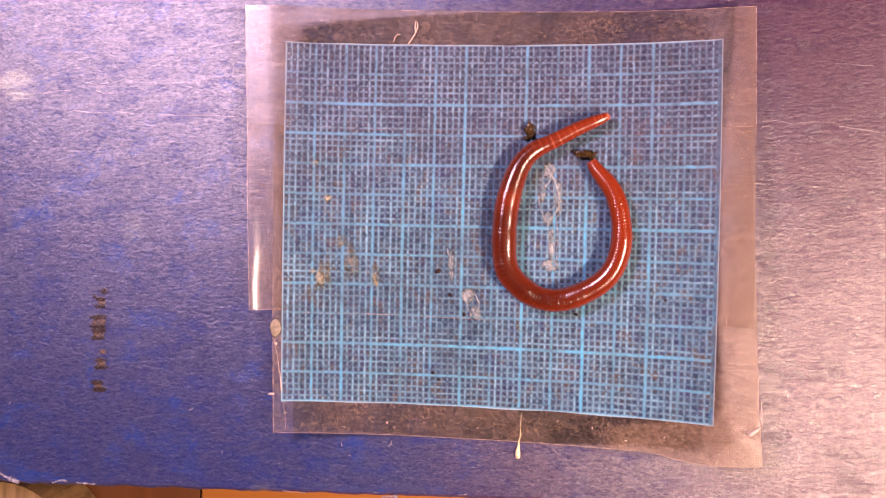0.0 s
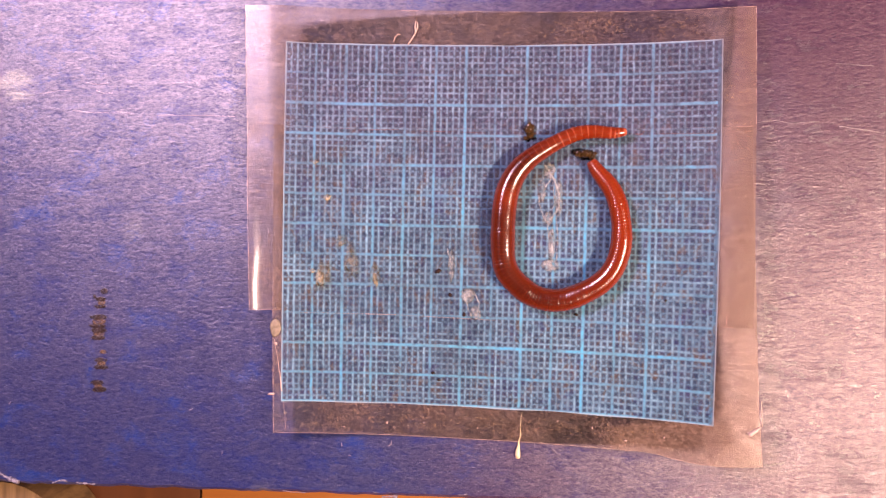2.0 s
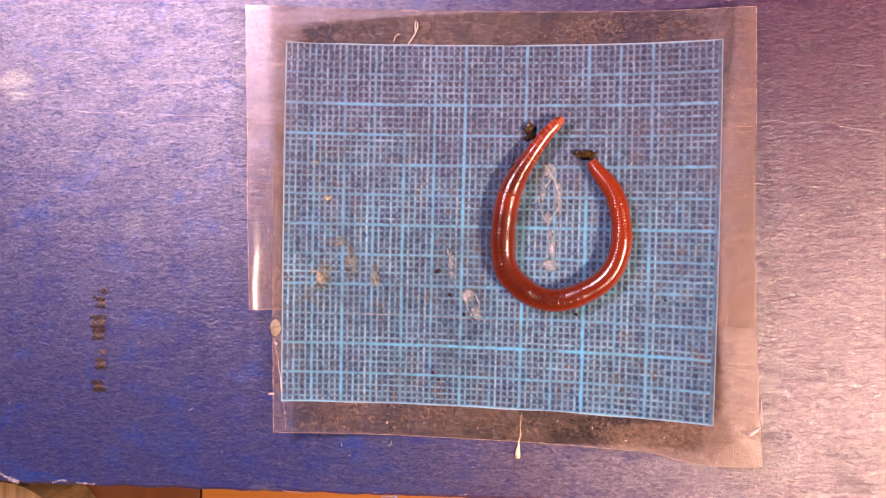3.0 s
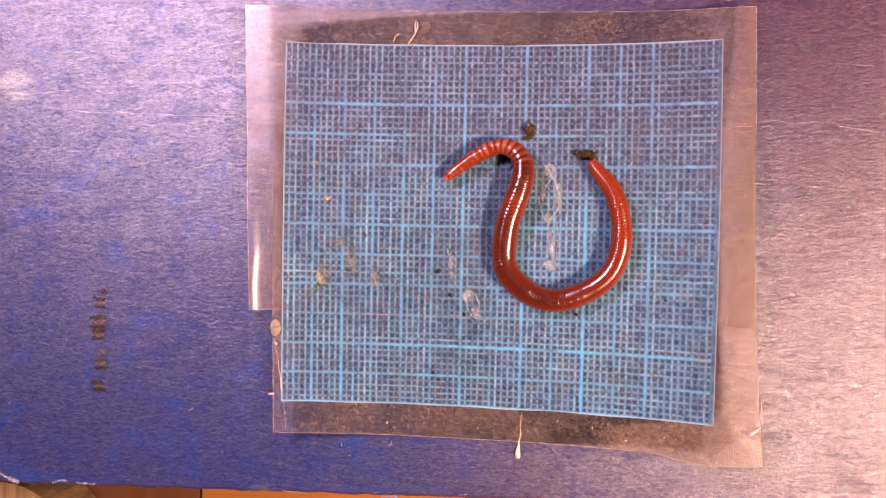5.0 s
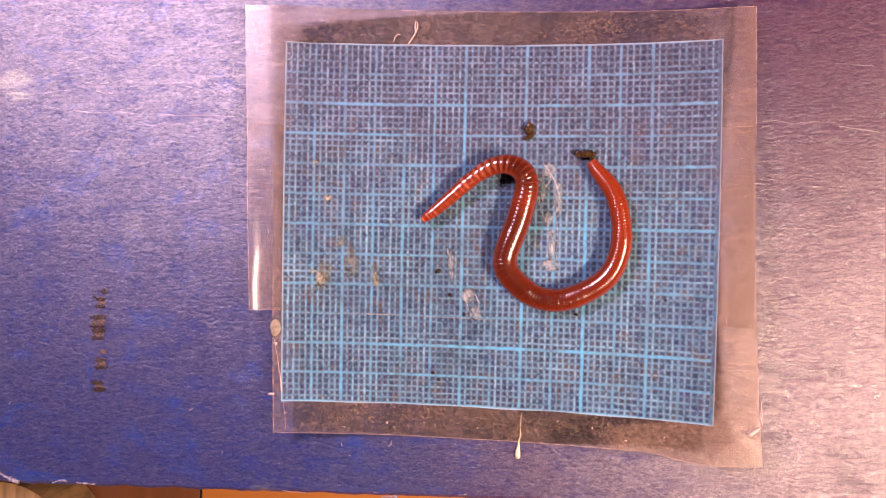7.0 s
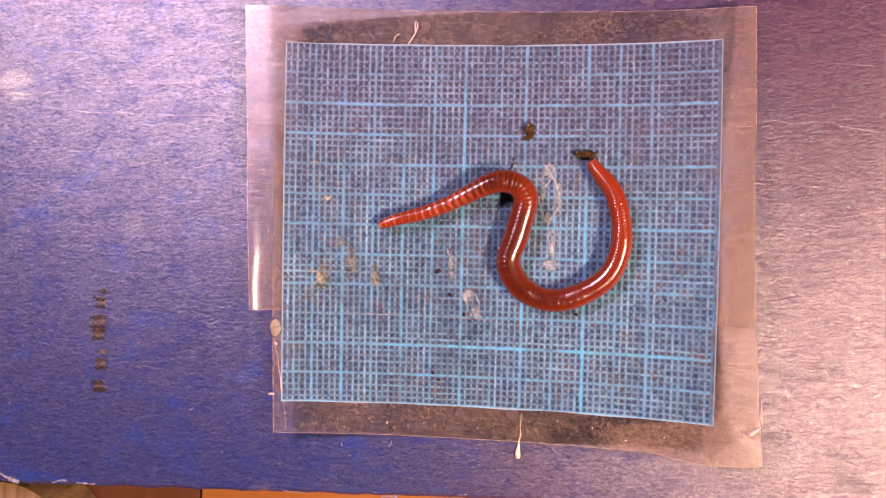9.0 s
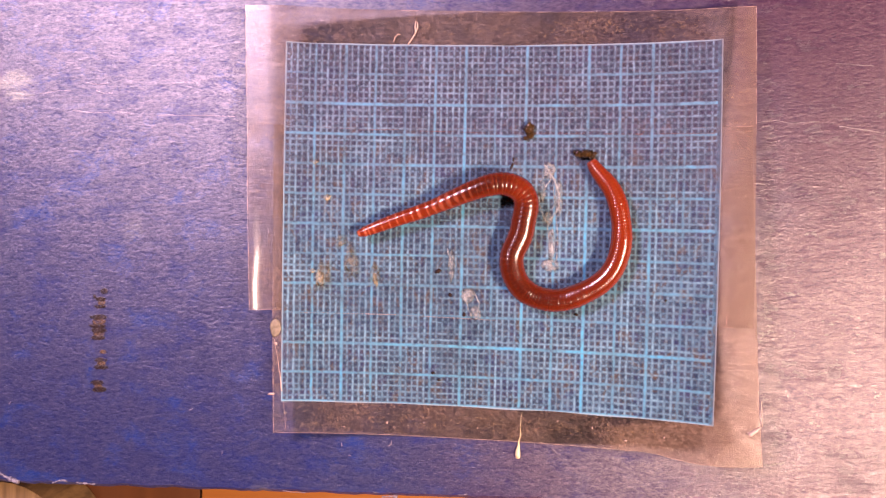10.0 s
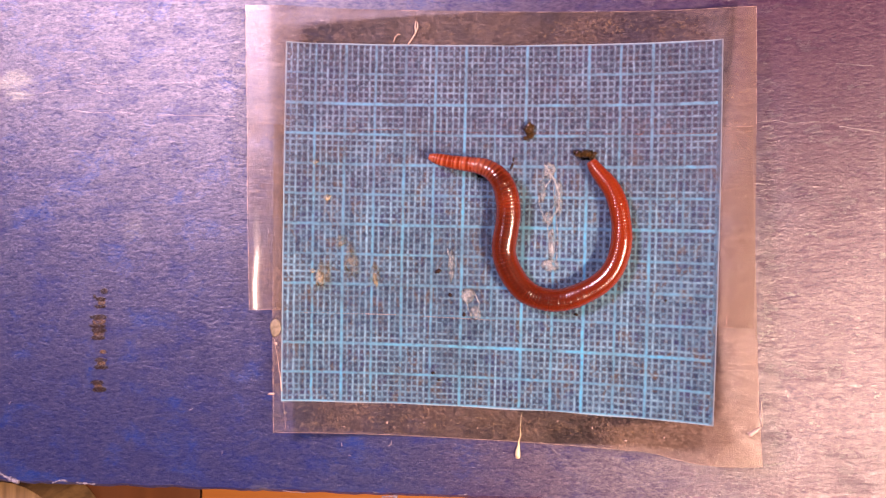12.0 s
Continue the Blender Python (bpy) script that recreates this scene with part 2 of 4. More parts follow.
WALNUT = plain("brown_table_wood", (0.055, 0.018, 0.006), (0.095, 0.034, 0.011), 60, 0.45, 0.15, stretch=(3, 0.15, 1))
PINE = plain("pale_board_wood", (0.07, 0.042, 0.017), (0.22, 0.145, 0.065), 260, 0.6, 0.3, stretch=(3, 0.12, 1))
SOIL = plain("wet_dark_soil", (0.006, 0.004, 0.002), (0.055, 0.030, 0.008), 1100, 0.07, 0.4, 0.0004, Specular_IOR_Level=1.0)
MUCUS = thin_film("dried_mucus", (0.36, 0.39, 0.41), 0.65, 900)
VEIL = thin_film("dried_mucus_veil", (0.30, 0.33, 0.35), 0.9, 900, True)
SPOT = thin_film("dried_yellow_spot", (0.40, 0.36, 0.24), 0.9, 1100, True)
RUST = thin_film("rusty_tape_rim", (0.24, 0.085, 0.06), 0.7, 500)
FAINT = thin_film("faint_dried_film", (0.24, 0.22, 0.15), 0.4, 900, True)
EDGE = thin_film("cut_tape_edge", (0.42, 0.30, 0.26), 0.8, 400)
GLUE = plain("dried_cream_glue", (0.50, 0.42, 0.22), (0.62, 0.54, 0.34), 500, 0.3, 0.2)
BUBBLE = plain("trapped_pale_air", (0.10, 0.09, 0.06), (0.24, 0.20, 0.15), 1400, 0.4, 0.3)
FIBRE_GLINT = plain("pale_fibre_and_glint", (0.36, 0.26, 0.22), (0.46, 0.34, 0.30), 500, 0.5, 0.2)
WALL = plain("beige_wall_paint", (0.62, 0.54, 0.44), (0.68, 0.60, 0.50), 3, 0.9, 0.1)


# ---- mesh helpers ----
def mesh_of(name, bm, material, smooth=True):
    bmesh.ops.recalc_face_normals(bm, faces=bm.faces)
    me = bpy.data.meshes.new(name)
    bm.to_mesh(me)
    bm.free()
    for f in me.polygons:
        f.use_smooth = smooth
    me.materials.append(material)
    return me


def part(name, bm, material, parent=None, label="", smooth=True):
    ob = new(name, mesh_of(name, bm, material, smooth))
    ob.parent = parent
    return tagged(ob, label) if label else ob


def thing(name, label, category, m=None, group=""):
    ob = new(name)
    ob.empty_display_size = 0.005
    if m is not None:
        ob.matrix_basis = m
    return tagged(ob, label, category, group)


def box(x0, x1, y0, y1, z0, z1, bevel=0.0):
    bm = bmesh.new()
    bmesh.ops.create_cube(bm, size=1.0, matrix=Matrix.Translation(((x0 + x1) / 2, (y0 + y1) / 2, (z0 + z1) / 2))
                          @ Matrix.Diagonal((x1 - x0, y1 - y0, z1 - z0, 1)))
    if bevel:
        bmesh.ops.bevel(bm, geom=bm.edges[:], offset=bevel, segments=3, profile=0.5, affect="EDGES")
    return bm


def tube(points, radii, sides=8):
    """A round strand along points, closed at both ends."""
    bm = bmesh.new()
    rings = []
    pts = [Vector(p) for p in points]
    for i, (p, r) in enumerate(zip(pts, radii)):
        d = (pts[min(i + 1, len(pts) - 1)] - pts[max(i - 1, 0)]).normalized()
        side = d.cross(Vector((0, 0, 1)))
        side = side.normalized() if side.length > 1e-6 else Vector((1, 0, 0))
        up = side.cross(d)
        rings.append([bm.verts.new(p + r * (math.cos(a) * side + math.sin(a) * up))
                      for a in (2 * math.pi * j / sides for j in range(sides))])
    for a, b in zip(rings, rings[1:]):
        for j in range(sides):
            bm.faces.new((a[j], a[(j + 1) % sides], b[(j + 1) % sides], b[j]))
    bm.faces.new(rings[0])
    bm.faces.new(rings[-1])
    return bm


def lump(rx, ry, rz, rough, seed, level=3):
    """An uneven crumb that sits on z = 0."""
    bm = bmesh.new()
    bmesh.ops.create_icosphere(bm, subdivisions=level, radius=1.0)
    for v in bm.verts:
        n = noise.noise(v.co * 1.7 + Vector((seed, 0, 0))) + 0.5 * noise.noise(v.co * 4.1 + Vector((0, seed, 0)))
        v.co *= 1 + rough * n
        v.co = Vector((v.co.x * rx, v.co.y * ry, v.co.z * rz + 0.7 * rz))
    return bm


# ---- the curled sheet: height in metres over the book at x, y in millimetres ----
LIFT = 1.05


def height(u, v):
    if u > 70.5:
        # past the paper the tape's free end eases back
        d = u - 70.5
        return height(70.5, v) + (height(70.5, v) - height(70.0, v)) * 2.0 * (d - d * d / 16.0)
    if u < 0:
        # the free end eases back too, but not where it buckles
        ease = max(0.0, min(1.0, (28 - v) / 12))
        return height(0, v) - (height(0.5, v) - height(0, v)) * 2.0 * (-u - ease * (u * u / 7.0 if u > -3.5 else -u - 1.75) + (1 - ease) * u * u / 60.0)
    a, b = (u - 36) / 36, (30 - v) / 30
    return (0.00 - 0.15 * a + 2.38 * a ** 2 + 0.46 * a ** 3 + 0.09 * b - 0.74 * a * b - 0.62 * b * b
            - 0.22 * a * a * b - 0.37 * a * b * b + 1.25 * a ** 4) + LIFT


def on_sheet(u, v, over=0.0):
    """The place in metres of the sheet's point u, v (millimetres from its top left corner)."""
    x, n = 0.0, 12
    for i in range(n):
        w = 36 + (u - 36) * (i + 0.5) / n
        slope = height(w + 0.5, v) - height(w - 0.5, v)
        x += (u - 36) / n * math.sqrt(max(1 - slope * slope, 0.2))
    return Vector((x * MM, (30 - v) * MM, (height(u, v) + over) * MM))


def sheet(u0, u1, v0, v1, nu, nv, over, edge=None, ripple=0.0, relief=None):
    """A curved patch of the sheet with UV in millimetres."""
    bm = bmesh.new()
    layer = bm.loops.layers.uv.new("mm")
    grid, flat = [], {}
    for i in range(nu + 1):
        row = []
        for j in range(nv + 1):
            s, t = i / nu, j / nv
            u, v = u0 + (u1 - u0) * s, v0 + (v1 - v0) * t
            if edge:
                u, v = edge(s, t, u, v)
            p = on_sheet(u, v, over)
            if ripple:
                p.z += ripple * MM * noise.noise(Vector((u * 0.25, v * 0.25, over * 9)))
            if relief:
                p.z += relief(u, v) * MM
            vert = bm.verts.new(p)
            flat[vert] = (u, v)
            row.append(vert)
        grid.append(row)
    for i in range(nu):
        for j in range(nv):
            f = bm.faces.new((grid[i][j], grid[i][j + 1], grid[i + 1][j + 1], grid[i + 1][j]))
            for loop in f.loops:
                loop[layer].uv = flat[loop.vert]
    return bm


# ---- the room and the table ----
def room():
    for name, d in (("wall_north", (-1.6, 1.6, 1.5, 1.6, -0.75, 1.7)), ("wall_south", (-1.6, 1.6, -1.6, -1.5, -0.75, 1.7)),
                    ("wall_east", (1.5, 1.6, -1.5, 1.5, -0.75, 1.7)), ("wall_west", (-1.6, -1.5, -1.5, 1.5, -0.75, 1.7)),
                    ("ceiling", (-1.6, 1.6, -1.6, 1.6, 1.7, 1.8)), ("floor", (-1.6, 1.6, -1.6, 1.6, -0.85, -0.75))):
        tagged(part(name, box(*d), WALL if name != "floor" else WALNUT, None, smooth=False), kind="structure")


room()

TABLE = -0.026


def table():
    t = thing("wooden_table", "orange-brown wooden table top of planks under the book", "table")
    edges = [-0.62, -0.44, -0.26, -0.0640, 0.12, 0.30, 0.48, 0.66]
    for i, (a, b) in enumerate(zip(edges, edges[1:])):
        part("plank", box(a, b - 0.0001, -0.45, 0.45, TABLE - 0.022, TABLE - (0.001 if i % 2 == 0 else 0.0), 0.0006),
             WALNUT if i == 2 else OAK, t)
    for sx in (-0.56, 0.60):
        for sy in (-0.40, 0.40):
            part("leg", box(sx - 0.03, sx + 0.03, sy - 0.03, sy + 0.03, -0.75, TABLE - 0.022, 0.003), OAK, t)


table()


def pale_board():
    """A small pale board with a rounded corner that lies on the table, half under the book's edge."""
    bm = bmesh.new()
    r, x0, x1, y0, y1 = 0.016, -0.190, -0.0850, -0.140, -0.0540
    outline = [(x0, y0), (x1, y0)]
    outline += [(x1 - r + r * math.cos(a), y1 - r + r * math.sin(a)) for a in (math.pi / 2 * i / 10 for i in range(11))]
    outline += [(x0, y1)]
    low = [bm.verts.new((x, y, TABLE)) for x, y in outline]
    top = [bm.verts.new((x, y, TABLE + 0.012)) for x, y in outline]
    n = len(outline)
    bm.faces.new(top)
    bm.faces.new(low[::-1])
    for i in range(n):
        bm.faces.new((low[i], low[(i + 1) % n], top[(i + 1) % n], top[i]))
    bmesh.ops.bevel(bm, geom=[e for e in bm.edges if all(v.co.z > TABLE + 0.01 for v in e.verts)], offset=0.0012, segments=2,
                    affect="EDGES")
    tagged(part("wooden_board", bm, PINE, None, smooth=False), "small pale wooden board with a rounded corner, on the table", "board")


pale_board()


# ---- the book ----
BOOK = pose(-0.050, -0.0474, 0.0, 0, 0, 2.1)


def book():
    b = thing("book", "worn blue cloth-covered hardback book, lying closed on the table", "book", BOOK)
    # cover board, its front edge a little frayed
    bm = bmesh.new()
    nx, x0, x1, depth, thick = 160, -0.056, 0.150, 0.150, 0.0028
    top, low, back, backlow = [], [], [], []
    for i in range(nx + 1):
        x = x0 + (x1 - x0) * i / nx
        fray = 0.0003 * noise.noise(Vector((x * 220, 3, 0))) + 0.0002 * noise.noise(Vector((x * 900, 7, 0)))
        near = 0.0016 * math.exp(-((x - x0) / 0.010) ** 2)
        top.append([bm.verts.new((x, 0.0006 + fray + near, 0.0)), bm.verts.new((x, fray + near, -0.0006))])
        low.append(bm.verts.new((x, fray + near, -thick)))
        back.append(bm.verts.new((x, depth, 0.0)))
        backlow.append(bm.verts.new((x, depth, -thick)))
    for i in range(nx):
        for a, c, d, e in ((back[i], back[i + 1], top[i + 1][0], top[i][0]), (top[i][0], top[i + 1][0], top[i + 1][1], top[i][1]),
                           (top[i][1], top[i + 1][1], low[i + 1], low[i]), (low[i], low[i + 1], backlow[i + 1], backlow[i]),
                           (backlow[i], backlow[i + 1], back[i + 1], back[i])):
            bm.faces.new((a, c, d, e))
    for i in (0, nx):
        bm.faces.new((top[i][0], top[i][1], low[i], backlow[i], back[i]))
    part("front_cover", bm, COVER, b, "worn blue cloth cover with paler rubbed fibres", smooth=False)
    part("page_block", box(-0.050, 0.146, 0.004, 0.146, -0.0225, -0.0029), PAGES, b, "yellowed page edges", smooth=False)
    part("back_cover", box(x0, x1, 0.0, depth, TABLE, -0.0226, 0.0005), COVER, b, smooth=False)
    part("spine", box(x0 - 0.003, x0 - 0.0001, 0.0, depth, TABLE, -0.0003, 0.001), COVER, b)
    return b


def scratch(parent, points, width):
    """A raised pale crease in the cover, along points in millimetres."""
    inverse = BOOK.inverted()
    place = []
    for (x0, y0), (x1, y1) in zip(points, points[1:]):
        for i in range(6):
            q = inverse @ Vector(((x0 + (x1 - x0) * i / 6) * MM, (y0 + (y1 - y0) * i / 6) * MM, 0))
            place.append(q + Vector((0, 0.00012 * noise.noise(q * 900), 0.00001)))
    radii = [width * MM * (0.3 + 1.2 * abs(noise.noise(q * 700))) for q in place]
    part("scratch", tube(place, radii, 6), CREASE if width < 0.1 else SCUFF, parent, "pale raised crease in the cloth")


the_book = book()
for width, points in (
        (0.07, [(-61.0, 18.5), (-58.6, 18.6), (-51.2, 18.5), (-45.5, 18.3)]),
        (0.05, [(-77.2, 19.4), (-73.0, 19.0), (-69.3, 19.1), (-64.5, 18.9)]),
        (0.06, [(-83.6, 22.4), (-80.2, 22.9), (-77.0, 23.0)]),
        (0.06, [(-72.6, 23.0), (-71.2, 22.4), (-69.2, 22.6)]),
        (0.04, [(-74.7, 24.4), (-72.2, 24.0), (-69.8, 24.3)]),
        (0.04, [(-58.0, 24.2), (-55.0, 24.4), (-53.0, 24.1)]),
        (0.06, [(40.5, 17.5), (43.0, 17.8), (45.5, 17.4), (50.6, 17.7)]),
        (0.07, [(52.6, 16.9), (55.6, 16.5), (59.4, 15.9)]),
        (0.04, [(51.9, 26.7), (58.6, 26.2)]),
        (0.04, [(40.7, 23.0), (43.2, 22.3)]),
        (0.5, [(-91.4, -46.8), (-90.0, -47.3), (-88.2, -48.0), (-86.3, -48.6)]),
        (0.25, [(-80.1, -48.1), (-78.8, -47.6), (-77.8, -47.5), (-76.9, -47.7)]),
        (0.25, [(-75.3, -47.7), (-73.6, -47.8), (-71.2, -47.8)]),
        (0.2, [(-20.5, -45.6), (-19.5, -45.7)]),
        (0.4, [(-18.8, -46.4), (-17.3, -46.2), (-16.0, -46.1)]),
        (0.12, [(-36.5, -46.5), (-34.5, -46.7), (-31.9, -46.5)]),
        (0.1, [(-53.1, -46.6), (-52.6, -46.2)]),
        (0.15, [(-5.7, -45.1), (-4.0, -44.9)]),
):
    scratch(the_book, points, width)


def stamped_marks(parent):
    """Worn stamped marks that can no longer be read: bars of their size, some dark, some with the gilt left."""
    inverse = BOOK.inverted()
    marks = ((-70.4, -12.9, 1.3, 0.8, 0), (-72.3, -13.9, 0.6, 0.6, 0), (-71.1, -14.3, 1.9, 0.6, 0), (-70.9, -15.0, 1.4, 0.7, 1), (-71.2, -15.7, 1.9, 0.6, 0),
             (-71.4, -17.6, 2.9, 0.7, 0), (-71.4, -18.4, 2.3, 0.8, 1), (-71.5, -19.2, 2.9, 0.6, 0), (-71.4, -20.0, 2.7, 0.8, 0), (-71.3, -20.6, 1.8, 0.7, 1),
             (-71.4, -21.3, 2.4, 0.7, 0), (-70.5, -23.8, 1.2, 0.6, 1), (-70.9, -25.3, 2.1, 0.7, 0), (-70.7, -25.9, 1.5, 0.6, 1), (-70.8, -26.6, 2.3, 0.7, 0),
             (-71.6, -29.4, 2.2, 0.7, 0), (-71.3, -30.0, 1.4, 0.5, 1), (-71.0, -30.6, 2.5, 0.8, 0))
    for i, (x, y, w, h, gilt) in enumerate(marks):
        c = inverse @ Vector((x * MM, y * MM, 0))
        bm = lump(w * MM / 1.8, h * MM / 1.6, 0.00003, 0.35, i * 3.1, 3)
        bmesh.ops.translate(bm, verts=bm.verts, vec=(c.x, c.y, 0.00001 * (i % 3)))
        part("stamped_mark", bm, GILT if gilt else INKED, parent, "worn gold stamped mark" if gilt else "tarnished dark stamped mark")


stamped_marks(the_book)


# ---- graph paper and the two strips of tape over it ----
def paper_edge(s, t, u, v):
    if t in (0.0, 1.0):
        v += 0.15 * noise.noise(Vector((u * 0.12, 5, t)))
    return u, v


tagged(part("graph_paper", sheet(0, 70.45, 0, 60.1, 72, 60, 0.2, paper_edge), PRINT),
       "translucent sheet of blue millimetre graph paper, curled at its sides", "graph paper")


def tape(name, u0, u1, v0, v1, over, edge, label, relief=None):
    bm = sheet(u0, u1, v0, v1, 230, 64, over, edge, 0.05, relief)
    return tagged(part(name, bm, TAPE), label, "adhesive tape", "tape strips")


def upper_edge(s, t, u, v):
    u += 1.9 * t * (1 - s) + 0.5 * t * s
    v += (0.5 * s + 0.6 * s * s) * (1 - t)
    return u, v


def lower_edge(s, t, u, v):
    u += 0.5 * t * (1 - s) + (2.6 * max(0.0, t - 0.1) - 0.3) * s
    if s > 0.8:
        v += 0.9 * t * math.sin((s - 0.8) / 0.2 * math.pi)
    tip = max(0.0, s - 0.9) / 0.1 * max(0.0, t - 0.85) / 0.15
    u += 0.7 * tip
    v += 0.45 * tip
    return u, v


def flap_ridge(u, v):
    """The upper strip's free end buckles along a line that deepens downwards."""
    grow = max(0.0, min(1.0, (v - 21.0) / 14.0))
    w = 0.55 + 0.25 * grow
    return 0.42 * grow * math.exp(-((u + 4.9 + 0.15 * math.sin(v * 0.5)) / w) ** 2)


def lifted_corner(u, v):
    """The lower strip's corner bends back down beyond a slanting fold."""
    d = ((u - 69.3) * 7.0 + (v - 66.5) * 8.2) / 10.8
    return -0.16 * max(0.0, d) + 0.35 * math.exp(-((u - 76.6) ** 2 + (v - 59.6) ** 2) / 0.5)


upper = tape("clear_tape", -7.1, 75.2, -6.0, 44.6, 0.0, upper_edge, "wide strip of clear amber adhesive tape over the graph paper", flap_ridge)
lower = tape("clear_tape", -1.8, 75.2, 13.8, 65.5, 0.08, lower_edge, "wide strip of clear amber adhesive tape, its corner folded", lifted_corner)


def cut_edge(u0, u1, v0, v1, edge, over, relief, parent, s0, t0, s1, t1, w=0.045):
    """The pale cut rim of a strip, from one place of its outline to another."""
    place = []
    for i in range(61):
        s, t = s0 + (s1 - s0) * i / 60, t0 + (t1 - t0) * i / 60
        u, v = edge(s, t, u0 + (u1 - u0) * s, v0 + (v1 - v0) * t)
        place.append(on_sheet(u, v, over + relief(u, v)))
    part("cut_edge", tube(place, [w * MM] * len(place), 5), EDGE, parent)


for s0, t0, s1, t1 in ((0, 0, 0, 1), (0, 1, 1, 1), (1, 0, 1, 0.4), (0.3, 0, 1, 0)):
    cut_edge(-7.1, 75.2, -6.0, 44.6, upper_edge, 0.0, flap_ridge, upper, s0, t0, s1, t1)
for s0, t0, s1, t1 in ((0, 0.55, 0, 1), (0, 1, 0.9, 1), (1, 0.7, 1, 1), (0, 0, 1, 0)):
    cut_edge(-1.8, 75.2, 13.8, 65.5, lower_edge, 0.08, lifted_corner, lower, s0, t0, s1, t1)


def crease(u0, v0, u1, v1, w0, w1, over, parent, name="crease", material=FOLD, n=14):
    """A raised fold along a line of the tape."""
    pts, radii = [], []
    for i in range(n + 1):
        s = i / n
        u, v = u0 + (u1 - u0) * s, v0 + (v1 - v0) * s
        u += 0.08 * noise.noise(Vector((s * 5, u0, v0)))
        pts.append(on_sheet(u, v, over))
        radii.append(MM * (w0 + (w1 - w0) * s) * (0.8 + 0.4 * abs(noise.noise(Vector((s * 9, v0, 2))))))
    return part(name, tube(pts, radii, 8), material, parent)


# ---- crumbs, smears and specks on the tape ----
def crumb(name, u, v, rx, ry, rz, turn, seed, material, label, category, over=0.2, group="", rough=0.5):
    ob = part(name, lump(rx * MM, ry * MM, rz * MM, rough, seed, 3), material)
    ob.matrix_basis = Matrix.Translation(on_sheet(u, v, over)) @ pose(0, 0, 0, 0, 0, turn)
    return tagged(ob, label, category, group)


def soil_pellet(u, v, pieces, label):
    t = thing("soil_pellet", label, "soil", Matrix.Translation(on_sheet(u, v, 0.2)), "soil pellets")
    for i, (x, y, z, r, q) in enumerate(pieces):
        bm = lump(r * MM, r * q * MM, r * 0.8 * MM, 0.5, 11.3 * i + u, 3)
        bmesh.ops.translate(bm, verts=bm.verts, vec=(x * MM, y * MM, z * MM))
        part("soil_crumb", bm, SOIL, t)
    return t


soil_pellet(40.6, 14.2, ((0, 0.3, 0, 0.75, 1.25), (0.25, -0.6, 0, 0.6, 1.0), (-0.5, -1.2, 0, 0.5, 0.7), (0.5, 0.6, 0.2, 0.4, 1.2)),
            "dark wet pellet of worm soil on the tape")
soil_pellet(49.5, 18.0, ((-0.8, 0.1, 0, 0.75, 0.8), (0.1, 0.1, 0.1, 0.85, 0.8), (0.9, 0.1, 0.1, 0.7, 0.8), (1.3, -0.5, 0.3, 0.5, 1.0), (-1.5, 0.4, 0, 0.3, 0.8),
                         (1.7, 0.2, 0, 0.3, 0.9)), "dark wet pellet of soil beside the worm's tail")
for u, v, rx, ry, turn in ((26.1, 37.5, 0.62, 0.34, 35), (25.6, 54.6, 0.36, 0.26, 0), (26.6, 55.7, 0.30, 0.2, 20), (28.2, 41.4, 0.30, 0.34, 0),
                           (48.9, 43.9, 0.32, 0.28, 10), (30.6, 44.6, 0.22, 0.40, 0), (62.7, 41.0, 0.2, 0.2, 0)):
    crumb("soil_speck", u, v, rx * 0.8, ry * 0.8, 0.14, turn, u, STAMP, "tiny dark speck of soil on the tape", "speck", group="soil specks")
for u, v, rx, ry, turn in ((37.9, 19.9, 0.16, 0.5, -25), (38.1, 18.8, 0.12, 0.3, -10)):
    crumb("reddish_speck", u, v, rx, ry, 0.1, turn, u, STAMP, "reddish brown smear of soil dropped by the worm", "speck", group="soil specks")
for u, v, rx, ry in ((6.1, 39.0, 0.75, 0.95), (15.6, 39.4, 0.28, 0.8), (5.2, 19.8, 0.4, 0.25), (7.2, 25.6, 0.5, 0.4), (5.0, 38.0, 0.4, 0.3)):
    crumb("mucus_spot", u, v, rx * 1.3, ry * 1.3, 0.06, 15, u + v, SPOT, "pale yellowish spot of dried mucus", "smear", group="mucus smears", rough=0.9)


for u, v, rx, ry in ((11.0, 35.6, 1.4, 2.6), (6.2, 38.6, 2.2, 2.2), (9.4, 33.0, 1.2, 1.0), (15.4, 38.0, 1.0, 1.6)):
    crumb("mucus_veil", u, v, rx, ry, 0.04, 15, u + v, FAINT, "faint yellowish film of dried mucus", "smear", 0.22, "mucus smears", 0.9)


def smear(lines, label, films=()):
    """Dried mucus: low wrinkled ridges that run together."""
    t = thing("mucus_smear", label, "smear", None, "mucus smears")
    for pts, w in lines:
        place, radii = [], []
        for (u0, v0), (u1, v1) in zip(pts, pts[1:]):
            for i in range(5):
                s = i / 5
                u, v = u0 + (u1 - u0) * s, v0 + (v1 - v0) * s
                u += 0.22 * noise.noise(Vector((u, v, 4)) * 1.7)
                place.append(on_sheet(u, v, 0.2))
                radii.append(w * MM * (0.75 + 0.9 * abs(noise.noise(Vector((u * 2, v * 2, w))))))
        part("ridge", tube(place, radii, 6), MUCUS, t)
    for u, v, rx, ry in films:
        bm = lump(rx * MM, ry * MM, 0.03 * MM, 0.6, u * v, 3)
        bmesh.ops.translate(bm, verts=bm.verts, vec=on_sheet(u, v, 0.24))
        part("film", bm, VEIL, t)


